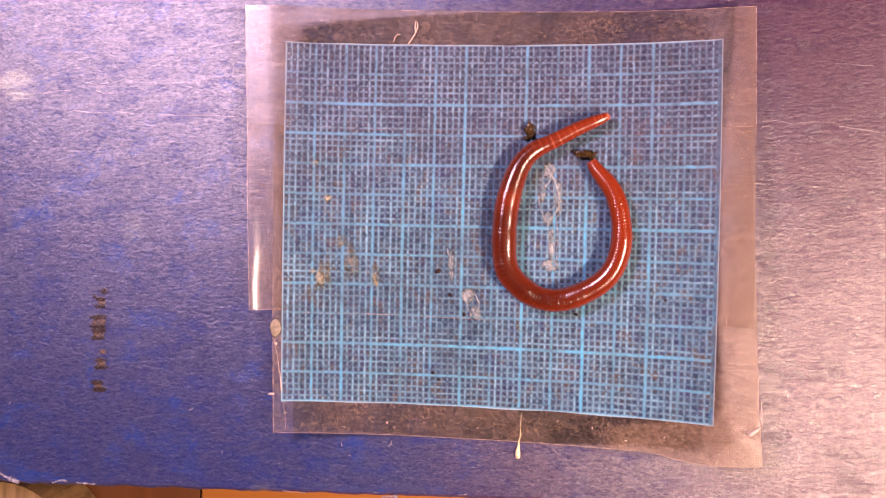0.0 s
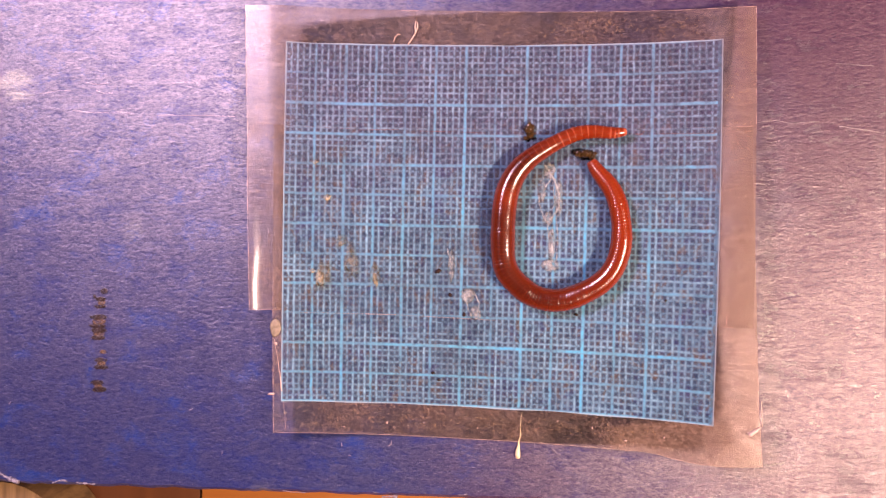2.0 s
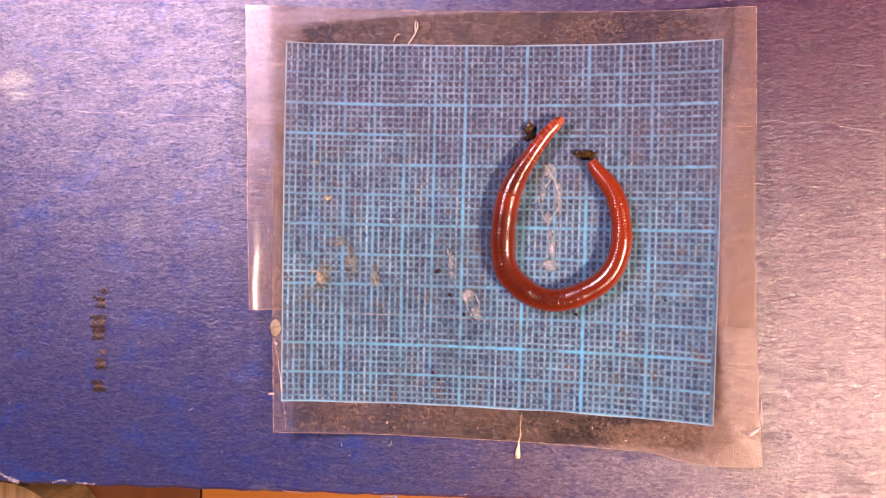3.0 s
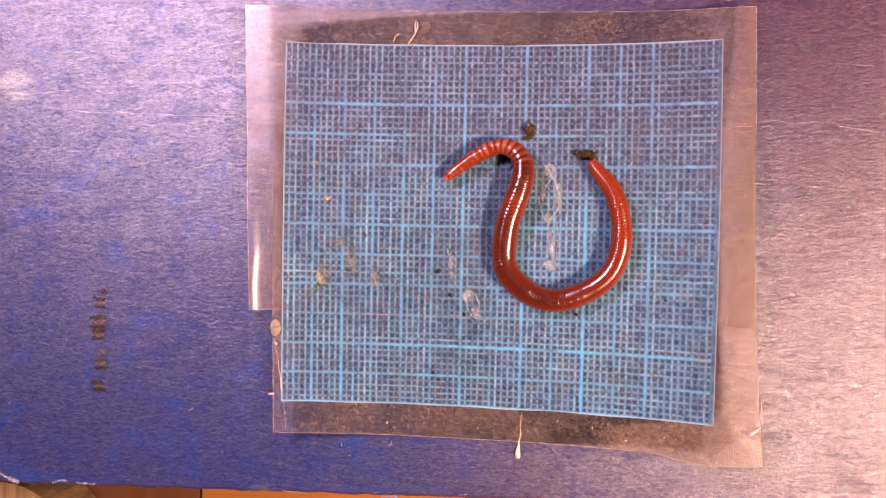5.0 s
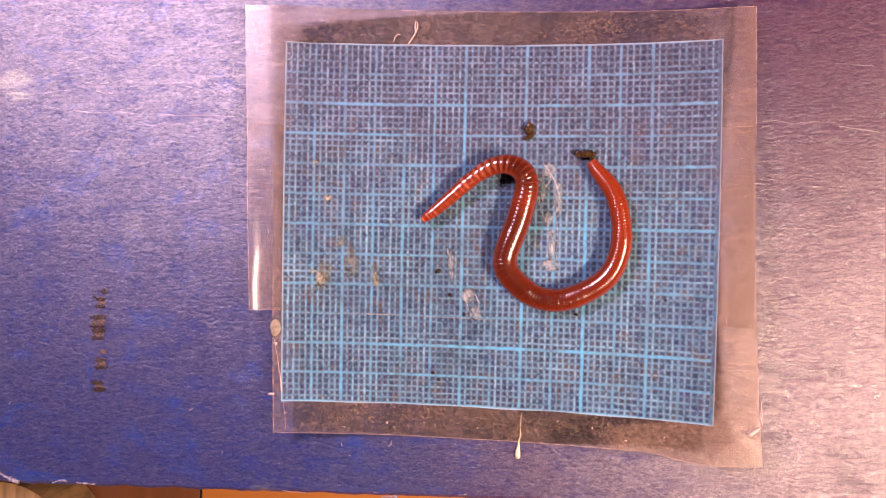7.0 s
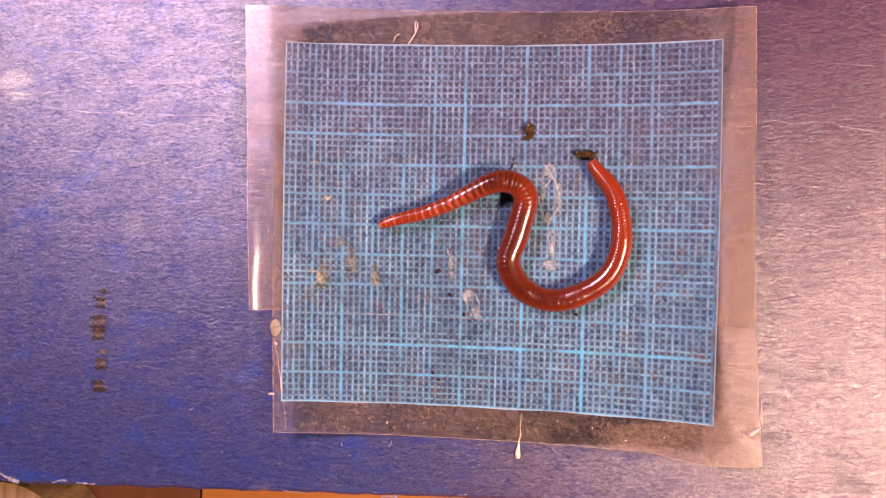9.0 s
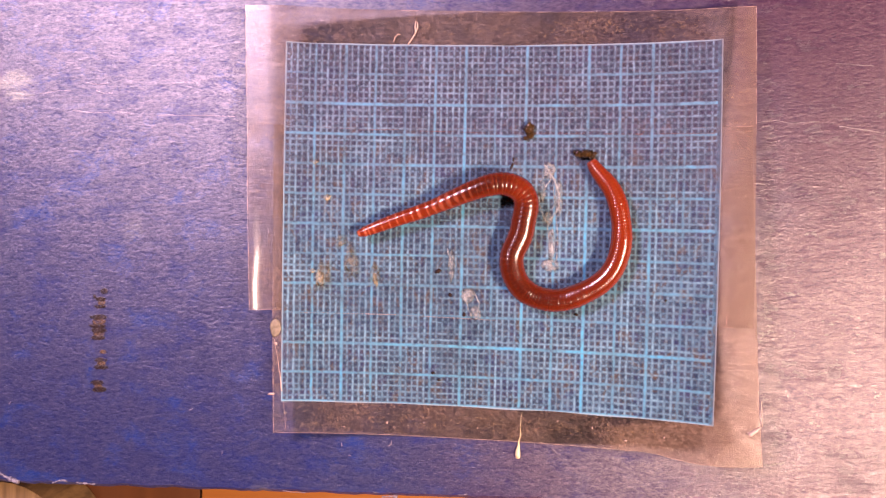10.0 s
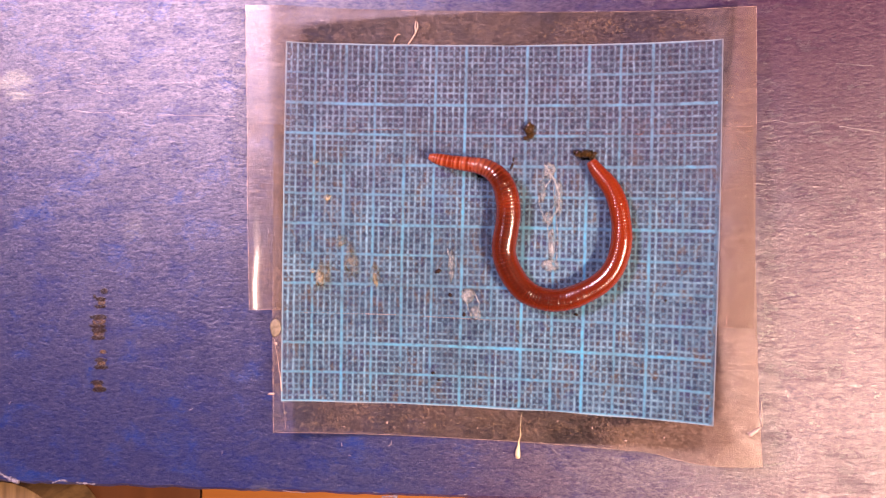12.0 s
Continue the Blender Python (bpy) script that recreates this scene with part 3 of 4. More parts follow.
smear((([(43.2, 19.6), (44.0, 20.6), (44.3, 22.0), (43.4, 23.4), (42.4, 24.6)], 0.16), ([(42.4, 24.6), (42.5, 26.2), (43.2, 28.0), (43.8, 29.0)], 0.15),
       ([(44.0, 20.8), (45.0, 22.5), (45.7, 24.6), (45.7, 26.4), (45.0, 27.6), (43.9, 28.8)], 0.24),
       ([(44.6, 22.0), (44.7, 24.0), (45.0, 26.0), (44.4, 27.4)], 0.09), ([(43.8, 29.0), (44.2, 31.5), (44.6, 34.0)], 0.12),
       ([(42.6, 22.4), (43.4, 21.4), (44.4, 20.4)], 0.14), ([(44.0, 35.2), (44.8, 36.0), (45.6, 37.2)], 0.22), ([(45.3, 28.2), (45.6, 31.5), (45.5, 36.2)], 0.08)),
      "whitish smear of dried mucus, wrinkled round a bare patch",
      ((44.0, 20.6, 0.9, 1.1), (43.0, 24.0, 0.5, 1.6), (45.6, 25.2, 0.7, 2.6), (44.0, 28.4, 0.8, 1.1), (44.6, 36.0, 1.5, 1.0), (44.6, 32.5, 0.6, 3.0)))
smear((([(30.2, 40.6), (30.8, 42.4), (31.4, 44.0), (32.0, 45.2)], 0.13), ([(31.2, 40.4), (32.2, 40.8), (33.0, 42.6), (33.2, 45.0), (32.2, 45.3)], 0.12),
       ([(30.4, 41.4), (31.4, 40.6), (32.6, 41.6)], 0.14)), "whitish loop of dried mucus on the tape", ((31.2, 41.4, 1.1, 1.2), (32.4, 44.4, 0.9, 1.2)))
smear((([(27.4, 33.6), (28.0, 35.0), (28.4, 36.6), (28.6, 38.4)], 0.11), ([(28.4, 35.8), (29.2, 37.0)], 0.07)), "thin pale streak of dried mucus", ((28.3, 36.8, 0.6, 2.2),))


# ---- on the tape's margin: glints, bubbles, fibres, glue ----
for u0, v0, u1, v1, w in ((12.2, 14.3, 19.0, 14.1, 0.05), (22.6, 14.3, 33.5, 14.5, 0.035), (52.6, 14.6, 58.5, 14.7, 0.05), (0.4, 13.9, 11.0, 14.1, 0.025),
                         (35.0, 14.5, 50.0, 14.5, 0.02), (60.0, 14.6, 69.5, 14.8, 0.025)):
    crease(u0, v0, u1, v1, w, w, 0.22, lower, "rim_line", RUST)
for u0, v0, u1, v1, w in ((1.0, 45.0, 14.0, 45.0, 0.03), (14.0, 45.0, 19.2, 45.0, 0.06), (19.2, 45.0, 36.0, 45.4, 0.04)):
    crease(u0, v0, u1, v1, w, w, 0.22, upper, "rim_line", EDGE)
crease(-2.6, 24.0, -2.0, 40.0, 0.03, 0.05, 0.15, upper)
# bright glints on these two folds, painted with an opaque pale colour
crease(-1.2, 49.5, -0.2, 55.4, 0.03, 0.06, 0.15, lower, "crease", FIBRE_GLINT)
crease(-0.2, 55.4, 0.1, 58.3, 0.08, 0.14, 0.15, lower, "crease", FIBRE_GLINT)
crease(-4.6, 13.5, -0.4, 13.9, 0.04, 0.05, 0.12, upper, "crease", EDGE)
crease(0.3, 58.4, 0.8, 65.2, 0.04, 0.04, 0.15, lower, "crease", EDGE)
crease(72.0, 37.0, 71.7, 47.6, 0.03, 0.05, 0.15, lower, "crease", EDGE)
# the glint at the folded corner, shaped and coloured pale
crease(75.5, 60.9, 77.2, 59.5, 0.46, 0.10, 0.42, lower, "crease", FIBRE_GLINT, 6)
crease(77.1, 55.6, 77.3, 59.4, 0.04, 0.06, 0.40, lower, "crease", FIBRE_GLINT, 6)
for u, v, rx, ry in ((-1.0, 47.6, 0.95, 1.5),):
    ob = part("air_bubble", lump(rx * MM, ry * MM, 0.08 * MM, 0.15, v, 3), BUBBLE, lower, "pale air bubble trapped under the tape")
    ob.matrix_basis = Matrix.Translation(on_sheet(u, v, 0.2))
crumb("pale_flake", -0.9, 50.3, 0.25, 0.25, 0.1, 0, 2.0, FIBRE_GLINT, "tiny pale flake on the tape's margin", "flake", group="flakes")
crumb("pale_flake", -1.6, 58.8, 0.55, 0.2, 0.1, 10, 5.0, FIBRE_GLINT, "tiny pale flake on the tape's margin", "flake", group="flakes")


def fibre(points, w, label):
    place = [on_sheet(u, v, 0.3) for u, v in points]
    tagged(part("fibre", tube(place, [w * MM] * len(place), 6), FIBRE_GLINT), label, "fibre", "fibres")


fibre([(20.2, 0.0), (20.8, -0.9), (21.4, -1.9), (21.7, -2.8), (21.7, -3.6), (21.4, -3.9), (21.3, -3.0), (21.4, -2.0)], 0.10, "curled pale fibre caught at the paper's edge")
fibre([(17.8, -0.4), (18.0, -1.2), (18.5, -1.7), (18.9, -1.6)], 0.07, "short pale fibre on the tape")


def glue_drop():
    g = thing("glue_drop", "cream drop of dried glue with a thin tail, below the tape", "glue drop")
    pts = [(40.6, 60.3), (40.4, 61.5), (40.3, 63.0), (40.4, 64.4), (40.1, 65.4), (40.1, 66.2), (40.0, 66.9), (40.0, 67.6), (40.0, 68.2)]
    r = [0.02, 0.03, 0.03, 0.05, 0.10, 0.20, 0.34, 0.44, 0.36]
    place = [on_sheet(u, min(v, 65.4), 0.1) - Vector((0, max(0.0, v - 65.4) * MM, 0)) for u, v in pts]
    for p, q in zip(place, r):
        p.z = max(p.z, q * MM * 0.4)
    part("drop", tube(place, [q * MM for q in r], 12), GLUE, g)


glue_drop()
for u, v, rx, ry in ((17.9, 63.4, 0.16, 0.3), (10.6, 64.3, 0.12, 0.2), (24.0, 62.2, 0.10, 0.2), (33.2, 63.6, 0.2, 0.1), (52.0, 62.3, 0.25, 0.12), (57.3, 63.9, 0.12, 0.3),
                     (29.5, 61.4, 0.14, 0.1), (12.8, 61.9, 0.12, 0.1), (46.4, 61.6, 0.1, 0.2), (63.2, 62.8, 0.2, 0.12)):
    crumb("pale_flake", u, v, rx * 0.7, ry * 0.7, 0.05, 30 * u, u, FIBRE_GLINT, "tiny pale flake stuck to the tape's margin", "flake", 0.1, "flakes")
crumb("soil_speck", 0.7, 61.9, 0.4, 0.3, 0.12, 0, 3.0, SPOT, "tiny orange speck of soil on the tape", "speck", 0.15, "soil specks")


def glue_debris():
    """Curled flecks of glue and lint stuck in the tape's margins, too many to count."""
    lot = random.Random(5)
    areas = ((150, 44, 67, -4.6, -0.5), (70, 20, 46, -4.6, -0.4), (70, 70.9, 74.6, -3.0, 30.0), (60, 5, 22, 60.7, 64.8), (110, 22, 50, 60.6, 64.9),
             (60, 45, 62, 60.8, 64.0), (45, -6.4, -0.6, 2.0, 43.0), (14, -1.4, -0.3, 49.0, 63.0))
    verts, faces = [], []
    for count, u0, u1, v0, v1 in areas:
        for _ in range(count):
            u, v, turn = lot.uniform(u0, u1), lot.triangular(v0, v1), lot.uniform(0, 6.28)
            r, bow, step = lot.uniform(0.016, 0.034), lot.uniform(-0.9, 0.9), lot.uniform(0.05, 0.16)
            first = len(verts)
            for i in range(5):
                base = on_sheet(u, v, 0.12 + 0.05 * math.sin(i * 0.8))
                q = r * (1.0 if 0 < i < 4 else 0.4) * MM
                side = Vector((-math.sin(turn), -math.cos(turn), 0))
                verts += [base + side * q, base - side * q, base + Vector((0, 0, 1.4 * q))]
                u, v, turn = u + step * math.cos(turn), v + step * math.sin(turn), turn + bow
            for i in range(4):
                a = first + 3 * i
                faces += [(a, a + 3, a + 5, a + 2), (a + 2, a + 5, a + 4, a + 1), (a + 1, a + 4, a + 3, a)]
    me = bpy.data.meshes.new("glue_debris")
    me.from_pydata(verts, [], faces)
    me.materials.append(FLECK)
    tagged(new("glue_debris", me), "curled amber flecks of glue and lint in the tape's margin", "debris", kind="stuff")


glue_debris()


def lint(x, y, length, turn, bow):
    """A short thread lying on the book's cover; millimetres and degrees."""
    place, a = [], math.radians(turn)
    for i in range(7):
        place.append(Vector((x * MM, y * MM, 0.00006)))
        x, y, a = x + length / 6 * math.cos(a), y + length / 6 * math.sin(a), a + math.radians(bow) / 6
    tagged(part("lint", tube(place, [0.00003, 0.00005, 0.00006, 0.00006, 0.00005, 0.00004, 0.00003], 6), CREASE), "short pale thread of lint on the book's cover", "lint", "lint")


for x, y, length, turn, bow in ((-18.2, -37.6, 1.5, 4, 120), (-26.1, -38.2, 0.7, 80, 40), (-25.0, -39.6, 0.7, 10, -80), (-47.8, -41.0, 0.8, 60, 50), (-89.0, -34.2, 0.8, 20, 70),
                                (-54.0, -33.4, 0.8, 5, 40)):
    lint(x, y, length, turn, bow)


# ---- the earthworm: a row of rigid body rings that slide and turn on one another ----
WIDTH = ((0.0, 0.92), (1.5, 1.18), (4, 1.46), (8, 1.55), (14, 1.66), (20, 1.75), (27, 1.85), (34, 1.95), (42, 2.0), (50, 1.98), (53, 1.88), (56, 1.69), (58.5, 1.48), (61, 1.34), (64, 1.22),
         (67, 1.12), (69.5, 1.01), (71.0, 0.88), (72.0, 0.70), (72.7, 0.46))


def girth(s):
    for (a, r), (b, q) in zip(WIDTH, WIDTH[1:]):
        if s <= b:
            f = (s - a) / (b - a)
            return (r + (q - r) * f) * (1 + 0.035 * noise.noise(Vector((s * 0.33, 8.0, 0))))
    return WIDTH[-1][1]


def ring_mesh(s, step):
    """One body ring: a barrel with sunk, paler ends. s: millimetres from the tail, at rest."""
    half, sides = step * 1.25, 28
    bm = bmesh.new()
    tone = bm.verts.layers.float_color.new("tone")
    rings = []
    slope = (girth(min(s + 0.5, 72.7)) - girth(max(s - 0.5, 0)))
    lot = random.Random(int(s * 100))
    # the thick middle is nearly smooth; tail and head are deeply ringed
    sleek = max(0.0, min(1.0, (s - 30) / 8)) * (1 - max(0.0, min(1.0, (s - 54) / 5)))
    seam = (0.012 if s < 12 else 0.0075 if s < 57 else 0.005) * lot.uniform(0.3, 1.8) * (1 - 0.80 * sleek)
    plump = 1 + lot.uniform(-0.006, 0.006) * (1 - 0.75 * sleek)
    dark = max(0.0, min(1.0, (s - 12) / 20)) * (1 - 0.85 * max(0.0, min(1.0, (s - 57) / 8))) * lot.uniform(0.95, 1.0)
    saddle = math.exp(-((s - 50.0) / 1.8) ** 2)
    band = 0.30 if s < 20 else 0.05 + 0.85 * max(0.0, min(1.0, (s - 54) / 9))
    for w in (-1, -0.72, -0.52, -0.42, -0.34, -0.25, -0.12, 0, 0.12, 0.25, 0.34, 0.42, 0.52, 0.72, 1):
        fall = min(0.09, seam * (abs(w) / 0.4) ** 4)
        r = plump * (girth(s) + slope * w * half) * (1 - fall)
        rings.append([])
        for j in range(sides):
            a = 2 * math.pi * j / sides
            v = bm.verts.new((w * half * MM, r * math.cos(a) * MM, r * 0.95 * math.sin(a) * MM))
            pale = band * max(0.0, min(1.0, (abs(w) - 0.37) / 0.12)) * (0.75 + 0.5 * noise.noise(Vector((a, s * 3, 0))))
            v[tone] = (max(0.0, dark - 0.6 * saddle) * (0.12 + 0.88 * max(0.0, math.sin(a)) ** 1.4), max(0.0, pale), 0.6 if s > 72.1 else 0.0, 1)
            rings[-1].append(v)
    for a, b in zip(rings, rings[1:]):
        for j in range(sides):
            bm.faces.new((a[j], a[(j + 1) % sides], b[(j + 1) % sides], b[j]))
    bm.faces.new(rings[0])
    bm.faces.new(rings[-1])
    return mesh_of("body_ring", bm, SKIN)


def ring_places():
    out, s = [], 0.35
    while s < 72.3:
        step = 0.50 if s < 34 else (0.62 if s < 54 else min(1.05, 0.62 + 0.1 * (s - 54)))
        if s > 70:
            step = 0.6
        out.append((s, step))
        s += step
    return out


worm = thing("earthworm", "wet reddish-brown ringed earthworm crawling on the graph paper", "earthworm")
RINGS = []
for s, step in ring_places():
    ob = new("body_ring", ring_mesh(s, step))
    ob.parent = worm
    RINGS.append((s, ob))
    if 40.6 <= s < 41.2:
        bm = lump(0.34 * MM, 0.3 * MM, 0.26 * MM, 0.5, 4.0, 2)
        bmesh.ops.translate(bm, verts=bm.verts, vec=(0, 0.98 * girth(s) * MM, -0.5 * MM))
        part("soil_grain", bm, SOIL, ob, "dark grain of soil stuck to the skin")


def smooth_line(points, n=400):
    """Even points along a soft curve through the given ones, in millimetres."""
    pts = [Vector(p) for p in points]
    pts = [pts[0] * 2 - pts[1]] + pts + [pts[-1] * 2 - pts[-2]]
    fine = []
    for a, b, c, d in zip(pts, pts[1:], pts[2:], pts[3:]):
        for i in range(16):
            t = i / 16
            fine.append(0.5 * (2 * b + (c - a) * t + (2 * a - 5 * b + 4 * c - d) * t * t + (3 * b - a - 3 * c + d) * t ** 3))
    fine.append(pts[-2])
    for _ in range(110):
        fine = [fine[0]] + [(a + 2 * b + c) / 4 for a, b, c in zip(fine, fine[1:], fine[2:])] + [fine[-1]]
    far = [0.0]
    for a, b in zip(fine, fine[1:]):
        far.append(far[-1] + (b - a).length)
    return fine, far


def along(fine, far, s):
    i = int(np.searchsorted(far, s)) - 1
    i = max(0, min(i, len(fine) - 2))
    f = (s - far[i]) / max(far[i + 1] - far[i], 1e-9)
    return fine[i].lerp(fine[i + 1], f)


def sheet_z(x, y):
    """Height of the tape in millimetres under the point x, y (millimetres)."""
    return height(36 + x, 30 - y) + 0.2


def ring_pose(fine, far, s, rest, arch):
    a, b, p = along(fine, far, s - 0.5), along(fine, far, min(s + 0.5, far[-1])), along(fine, far, s)

    hump = 1.1 * arch * math.exp(-((rest - 55) / 6) ** 2)

    def up(q, r):
        return sheet_z(q.x, q.y) + hump + 1.0 * r + max(0.0, 1.9 - r) * (1.0 if rest > 50 else 0.35)

    d = Vector((b.x - a.x, b.y - a.y, up(b, girth(rest)) - up(a, girth(rest)))).normalized()
    z = Vector((0, 0, 1))
    y = z.cross(d).normalized()
    z = d.cross(y)
    m = Matrix((d, y, z)).transposed().to_4x4()
    m.translation = Vector((p.x, p.y, up(p, girth(rest)))) * MM
    return m


RING_ROWS = {ob.name: [] for s, ob in RINGS}


def bend(t, *points):
    """The worm's line at t seconds: the resting tail, then these places (millimetres) up to its head."""
    fine, far = smooth_line(REST + list(points))
    front = far[-1] - 34.0
    # the head end stretches more than the thick middle, and draws in first
    base = 72.6 - 34.0
    k = (front - base) / (base - 10.0)
    for s, ob in RINGS:
        if s <= 34.0:
            q = s
        else:
            e = s - 34.0
            if k > 0:
                w = 0.5 * e * e / 20.0 if e < 20 else e - 10.0
            else:
                w = max(0.0, e - 16.0) * (base - 10.0) / (base - 16.0)
            q = 34.0 + e + k * w
        RING_ROWS[ob.name].append((t, ring_pose(fine, far, q, s, max(0.0, min(1.0, (t - 3.2) / 1.6)))))


REST = [(14.7, 10.6), (15.7, 9.0), (17.7, 6.8), (18.8, 4.3), (19.4, 1.5), (19.6, -1.2), (19.3, -3.9), (18.3, -6.6), (16.4, -8.7), (13.9, -10.2),
        (11.0, -11.45), (8.1, -11.6), (5.35, -10.75), (3.2, -9.0)]


def motions():
    bend(0.0, (1.5, -7.1), (1.1, -4.4), (1.0, -1.6), (1.1, 1.1), (1.4, 3.9), (2.1, 6.8), (3.3, 10.2), (5.4, 12.5), (7.8, 13.6), (10.3, 14.9), (12.8,
         16.2), (15.0, 17.1), (17.1, 18.0))
    bend(0.5, (1.5, -7.1), (1.1, -4.4), (1.0, -1.6), (1.0, 1.1), (1.3, 3.9), (2.0, 6.8), (3.1, 9.9), (5.2, 12.2), (7.8, 13.6), (10.3, 14.9), (12.8, 16.1),
         (15.0, 16.9), (17.4, 17.8))
    bend(1.0, (1.4, -7.1), (0.9, -4.4), (0.8, -1.6), (0.9, 1.1), (1.1, 4.1), (1.7, 7.0), (3.2, 9.9), (5.2, 12.0), (7.8, 13.5), (10.2, 14.8), (12.5, 15.9),
         (14.7, 16.3), (16.8, 15.9), (18.7, 15.5))
    bend(1.5, (1.4, -7.1), (0.9, -4.4), (0.8, -1.8), (0.8, 1.1), (1.0, 3.9), (1.6, 6.8), (3.1, 9.5), (5.2, 11.6), (7.8, 13.3), (10.4, 14.6), (12.8, 15.4),
         (15.4, 15.6), (17.9, 15.2), (20.3, 14.8))
    bend(2.0, (1.4, -7.1), (0.9, -4.4), (0.8, -1.8), (0.8, 1.1), (1.0, 3.9), (1.6, 6.8), (3.1, 9.5), (5.2, 11.5), (7.8, 13.1), (10.4, 14.5), (12.8, 15.4),
         (15.4, 15.5), (17.9, 15.2), (19.9, 15.5))
    bend(2.5, (1.4, -7.1), (0.9, -4.4), (0.8, -1.8), (0.9, 0.6), (1.1, 3.0), (1.6, 5.5), (2.8, 8.2), (4.3, 10.4), (6.3, 12.4), (8.5, 13.8), (10.7, 14.7),
         (13.2, 15.1), (15.2, 14.6))
    bend(2.8, (1.4, -7.1), (0.9, -4.4), (0.8, -1.8), (0.9, 0.2), (1.1, 2.6), (1.7, 5.5), (2.9, 8.2), (4.5, 10.5), (6.3, 12.6), (8.1, 14.2), (10.1, 15.2),
         (11.9, 15.5))
    bend(3.2, (1.4, -7.1), (0.9, -4.4), (0.8, -1.8), (0.9, 0.2), (1.1, 2.6), (1.7, 5.5), (2.8, 8.0), (4.0, 10.2), (5.1, 12.4), (5.8, 14.5), (6.4, 16.7),
         (7.2, 18.7))
    bend(3.6, (1.4, -7.1), (0.9, -4.4), (0.9, -1.7), (1.1, 0.4), (1.4, 2.7), (2.1, 5.5), (3.1, 8.0), (4.1, 10.3), (4.2, 12.6), (3.6, 14.7), (2.4, 16.6),
         (0.9, 18.0))
    bend(4.1, (1.5, -7.1), (1.0, -4.4), (1.0, -1.7), (1.3, 0.7), (1.8, 3.1), (2.5, 5.6), (3.5, 8.0), (4.0, 10.4), (3.2, 12.6), (1.5, 14.2), (-0.7, 14.9),
         (-3.1, 14.6), (-5.1, 13.7))
    bend(4.8, (1.4, -7.1), (1.0, -4.7), (1.1, -1.5), (1.6, 1.2), (2.3, 3.6), (3.1, 5.7), (3.9, 8.2), (3.8, 10.6), (2.3, 12.4), (0.4, 13.3), (-2.0, 12.9),
         (-4.2, 11.7), (-6.4, 10.1), (-8.7, 7.7))
    bend(5.2, (1.4, -7.1), (1.0, -4.7), (1.2, -1.5), (1.7, 1.3), (2.6, 3.6), (3.4, 5.7), (4.0, 8.0), (4.0, 10.4), (2.8, 12.1), (0.7, 12.9), (-1.6, 12.4),
         (-4.0, 11.1), (-6.4, 9.5), (-8.8, 7.7))
    bend(5.5, (1.4, -7.1), (1.0, -4.7), (1.2, -1.5), (1.7, 1.3), (2.6, 3.6), (3.5, 5.7), (4.2, 7.9), (4.1, 10.2), (2.9, 11.8), (0.9, 12.7), (-1.5, 12.2),
         (-3.6, 10.9), (-5.7, 8.9), (-8.0, 6.7))
    bend(5.7, (1.4, -7.1), (1.0, -4.7), (1.2, -1.5), (1.7, 1.3), (2.6, 3.6), (3.5, 5.7), (4.2, 7.9), (4.1, 10.2), (2.9, 11.8), (0.9, 12.7), (-1.4, 12.0),
         (-3.6, 10.5), (-5.2, 8.3), (-6.3, 6.1), (-7.0, 3.6))
    bend(6.0, (1.40, -7.10), (1.00, -4.70), (1.97, -0.67), (2.80, 1.94), (3.58, 4.54), (4.29, 7.19), (4.25, 9.83), (2.06, 11.38), (-0.67, 11.39),
         (-3.05, 10.05), (-4.89, 7.98), (-6.59, 5.93), (-8.14, 3.77), (-10.00, 1.90))
    bend(6.5, (1.40, -7.10), (1.10, -4.70), (2.11, -1.28), (3.19, 1.30), (3.80, 3.77), (4.42, 6.40), (4.31, 8.98), (2.25, 10.69), (-0.33, 10.78),
         (-2.67, 9.42), (-4.56, 7.71), (-6.46, 5.88), (-8.42, 3.96), (-10.31, 2.14), (-12.40, 0.71))
    bend(7.0, (1.40, -7.10), (1.10, -4.70), (2.42, -1.27), (3.29, 1.17), (3.91, 3.65), (4.54, 6.12), (4.34, 8.58), (2.16, 10.06), (-0.41, 10.07),
         (-2.77, 8.95), (-4.76, 7.49), (-6.74, 5.72), (-8.57, 4.06), (-10.44, 2.41), (-12.47, 0.87))
    bend(7.2, (1.40, -7.10), (1.10, -4.70), (2.45, -1.27), (3.37, 1.30), (4.03, 3.91), (4.64, 6.44), (4.15, 8.93), (1.49, 10.17), (-1.06, 9.84),
         (-3.35, 8.59), (-5.52, 6.83), (-7.48, 5.02), (-9.37, 3.38), (-11.48, 1.68), (-13.57, 0.17))
    bend(8.0, (1.55, -6.75), (1.52, -4.59), (2.35, -2.53), (3.10, -0.43), (3.67, 1.68), (4.17, 3.77), (4.14, 5.87), (3.24, 7.43), (1.32, 8.16),
         (-0.61, 8.19), (-2.65, 7.62), (-4.60, 6.66), (-6.49, 5.62), (-8.33, 4.52), (-10.17, 3.46), (-12.03, 2.46), (-13.92, 1.52), (-15.85, 0.61))
    bend(8.8, (1.70, -6.40), (1.90, -4.20), (2.92, -1.90), (3.73, 1.48), (4.52, 4.06), (3.81, 6.60), (0.87, 7.69), (-1.74, 6.83), (-4.04, 5.59),
         (-6.43, 4.37), (-9.04, 3.26), (-11.47, 2.31), (-14.16, 1.54), (-16.68, 0.98), (-19.23, 0.36))
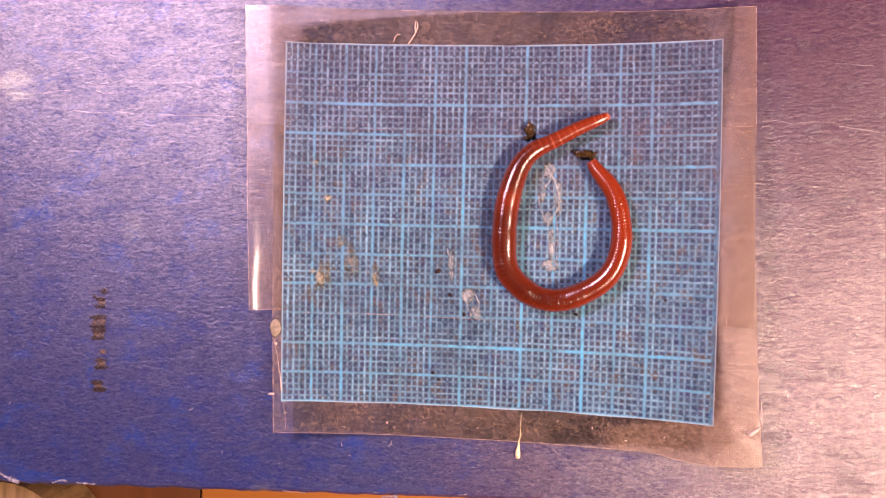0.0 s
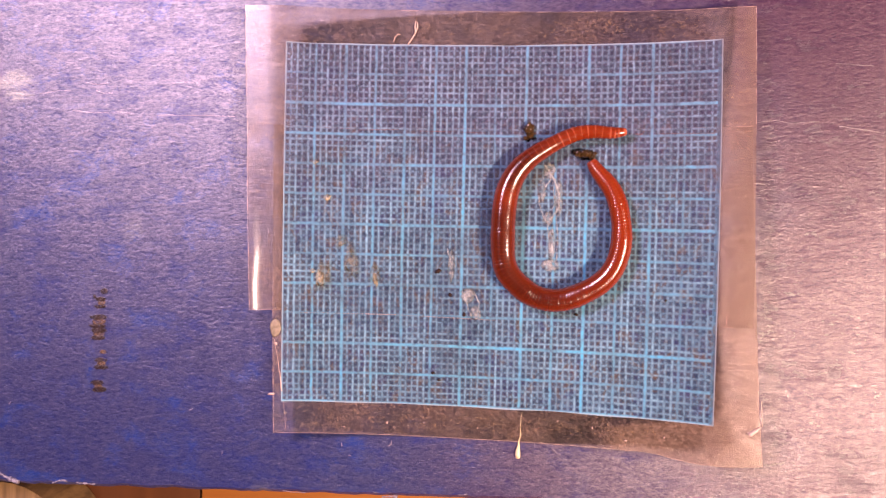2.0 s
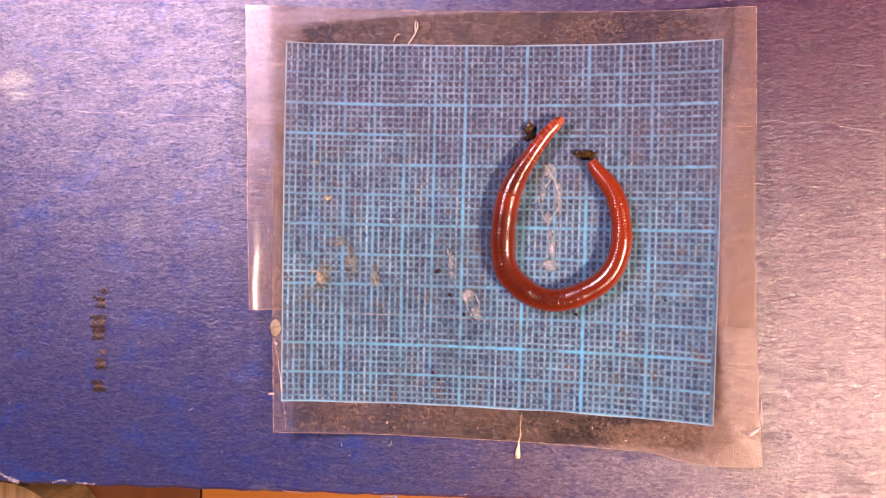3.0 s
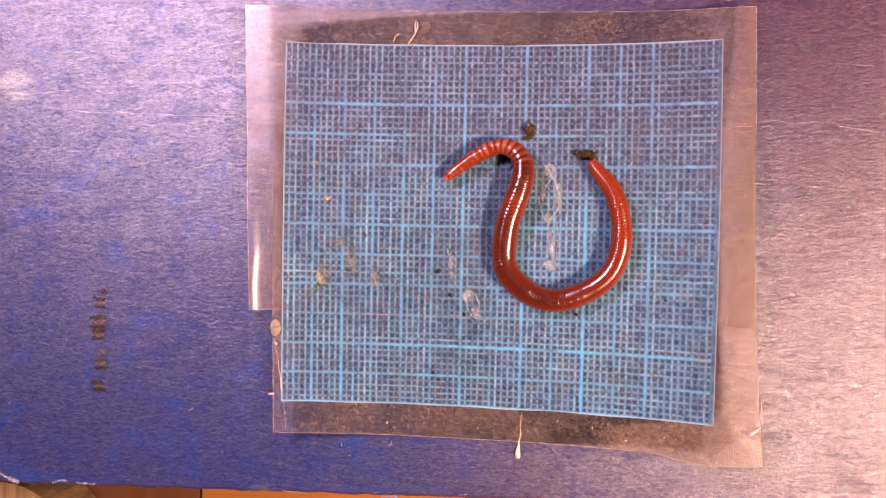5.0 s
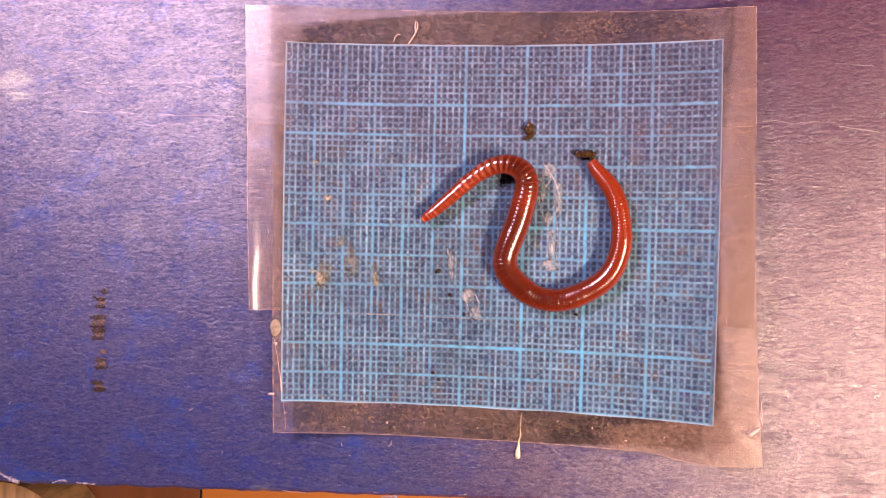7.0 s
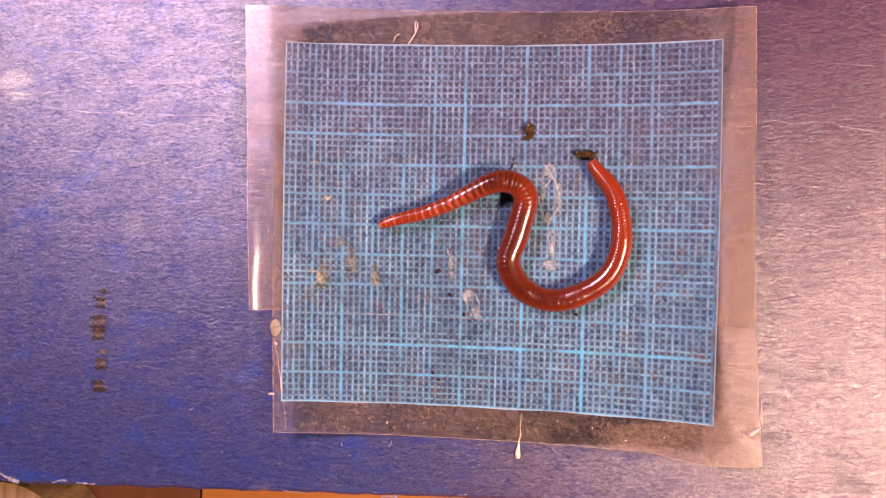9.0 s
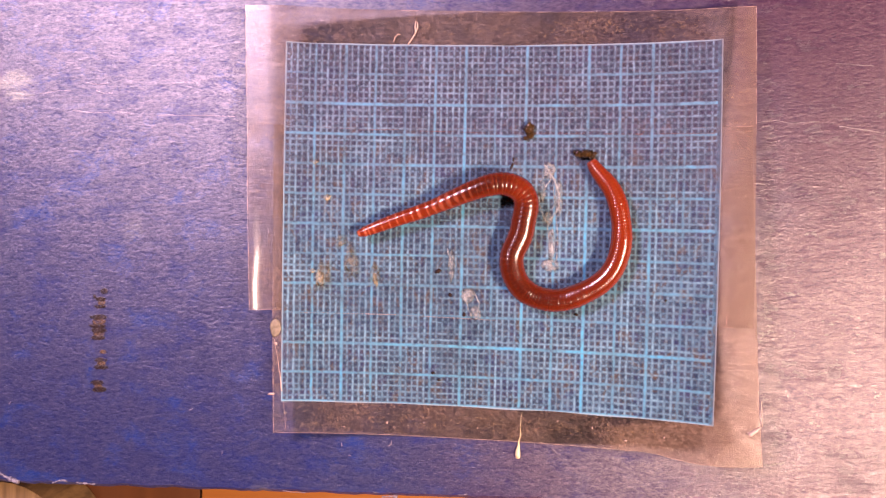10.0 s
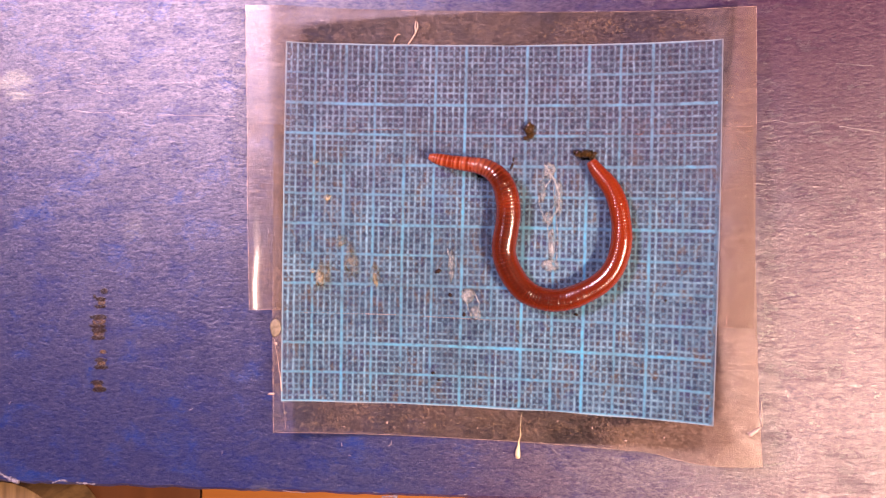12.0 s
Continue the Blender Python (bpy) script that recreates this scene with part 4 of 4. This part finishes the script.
    bend(9.1, (1.70, -6.40), (1.90, -4.20), (2.92, -1.90), (3.73, 1.48), (4.51, 3.95), (3.89, 6.24), (1.07, 7.45), (-1.36, 6.98), (-3.76, 5.89),
         (-5.87, 4.80), (-8.25, 3.65), (-10.56, 2.66), (-12.91, 1.81), (-15.43, 1.13), (-17.75, 0.46), (-20.00, -0.65))
    bend(9.5, (2.00, -5.60), (2.42, -3.30), (4.40, 0.60), (4.66, 3.36), (3.71, 5.76), (1.33, 7.23), (-1.29, 6.88), (-3.99, 5.88), (-6.25, 4.96),
         (-9.00, 3.81), (-11.37, 2.82), (-13.80, 1.81), (-16.13, 0.84), (-18.63, -0.21), (-20.98, -1.22), (-23.39, -2.20))
    bend(10.0, (2.10, -5.60), (2.74, -3.30), (3.90, -1.00), (4.03, 1.18), (4.68, 3.72), (3.79, 6.01), (0.93, 7.14), (-1.60, 6.70), (-3.98, 5.89),
         (-6.37, 4.88), (-8.72, 3.87), (-11.26, 2.78), (-13.62, 1.90), (-15.98, 1.09), (-18.50, 0.13), (-20.79, -0.82), (-23.10, -1.70))
    bend(10.5, (2.10, -5.60), (2.84, -3.30), (3.90, -1.00), (3.95, 0.88), (4.55, 3.42), (3.62, 5.72), (0.72, 6.91), (-1.85, 6.50), (-4.42, 5.60),
         (-6.86, 4.59), (-9.18, 3.65), (-11.49, 2.71), (-14.10, 1.77), (-16.43, 0.97), (-18.85, 0.00), (-21.28, -1.03), (-23.60, -2.00))
    bend(10.8, (2.1, -4.9), (2.8, -2.4), (3.6, -0.1), (3.9, 2.18), (3.4, 4.38), (2.1, 5.98), (0.2, 6.75), (-1.8, 6.67), (-4.5, 5.83), (-7.3, 4.6),
         (-10.0, 3.0), (-12.8, 1.6), (-15.5, 0.5), (-18.3, -0.2), (-21.0, -0.4), (-23.5, 0.2))
    bend(11.0, (2.0, -4.7), (2.7, -2.4), (3.4, -0.1), (3.7, 2.18), (3.2, 4.4), (1.9, 6.02), (0.0, 6.9), (-2.1, 6.72), (-4.8, 5.84), (-7.5, 4.6),
         (-10.2, 3.0), (-12.8, 1.5), (-15.3, 0.5), (-17.8, 0.4), (-20.1, 1.3), (-21.9, 2.7))
    bend(11.2, (1.9, -4.7), (2.6, -2.4), (3.1, -0.1), (3.4, 2.18), (2.8, 4.4), (1.6, 6.03), (-0.4, 6.9), (-3.0, 6.96), (-5.7, 6.06), (-8.4, 4.5),
         (-10.9, 2.8), (-13.4, 1.3), (-16.0, 0.6), (-18.3, 1.2), (-20.0, 2.8))
    bend(11.4, (1.7, -5.2), (2.2, -2.9), (2.7, -0.4), (2.8, 1.9), (2.4, 4.18), (1.2, 6.02), (-0.9, 7.03), (-3.2, 7.0), (-5.9, 6.09), (-8.4, 4.57),
         (-10.7, 2.9), (-13.0, 1.7), (-15.6, 1.5), (-17.9, 2.2))
    bend(11.6, (1.4, -5.3), (1.6, -3.1), (2.1, -0.6), (2.4, 1.9), (2.0, 4.19), (0.9, 6.35), (-1.0, 7.72), (-3.5, 7.8), (-5.9, 7.02), (-8.2, 5.67),
         (-10.5, 3.8), (-12.8, 2.7), (-15.3, 2.8))
    bend(11.8, (1.3, -5.4), (1.2, -2.9), (1.7, -0.1), (2.0, 2.6), (1.6, 5.09), (0.5, 7.07), (-1.6, 8.4), (-3.9, 8.65), (-6.4, 7.91), (-8.7, 6.68),
         (-11.0, 5.7), (-13.7, 5.4))
    bend(12.0, (1.1, -5.2), (1.0, -2.6), (1.5, 0.1), (1.7, 2.6), (1.4, 4.9), (0.7, 7.1), (-1.0, 9.0), (-3.2, 9.9), (-6.0, 10.2), (-8.8, 10.6), (-11.3,
         11.2))
    for s, ob in RINGS:
        rows = RING_ROWS[ob.name]
        if s < 30.0:
            ob.matrix_basis = rows[0][1]
        else:
            walk(ob, rows)


motions()
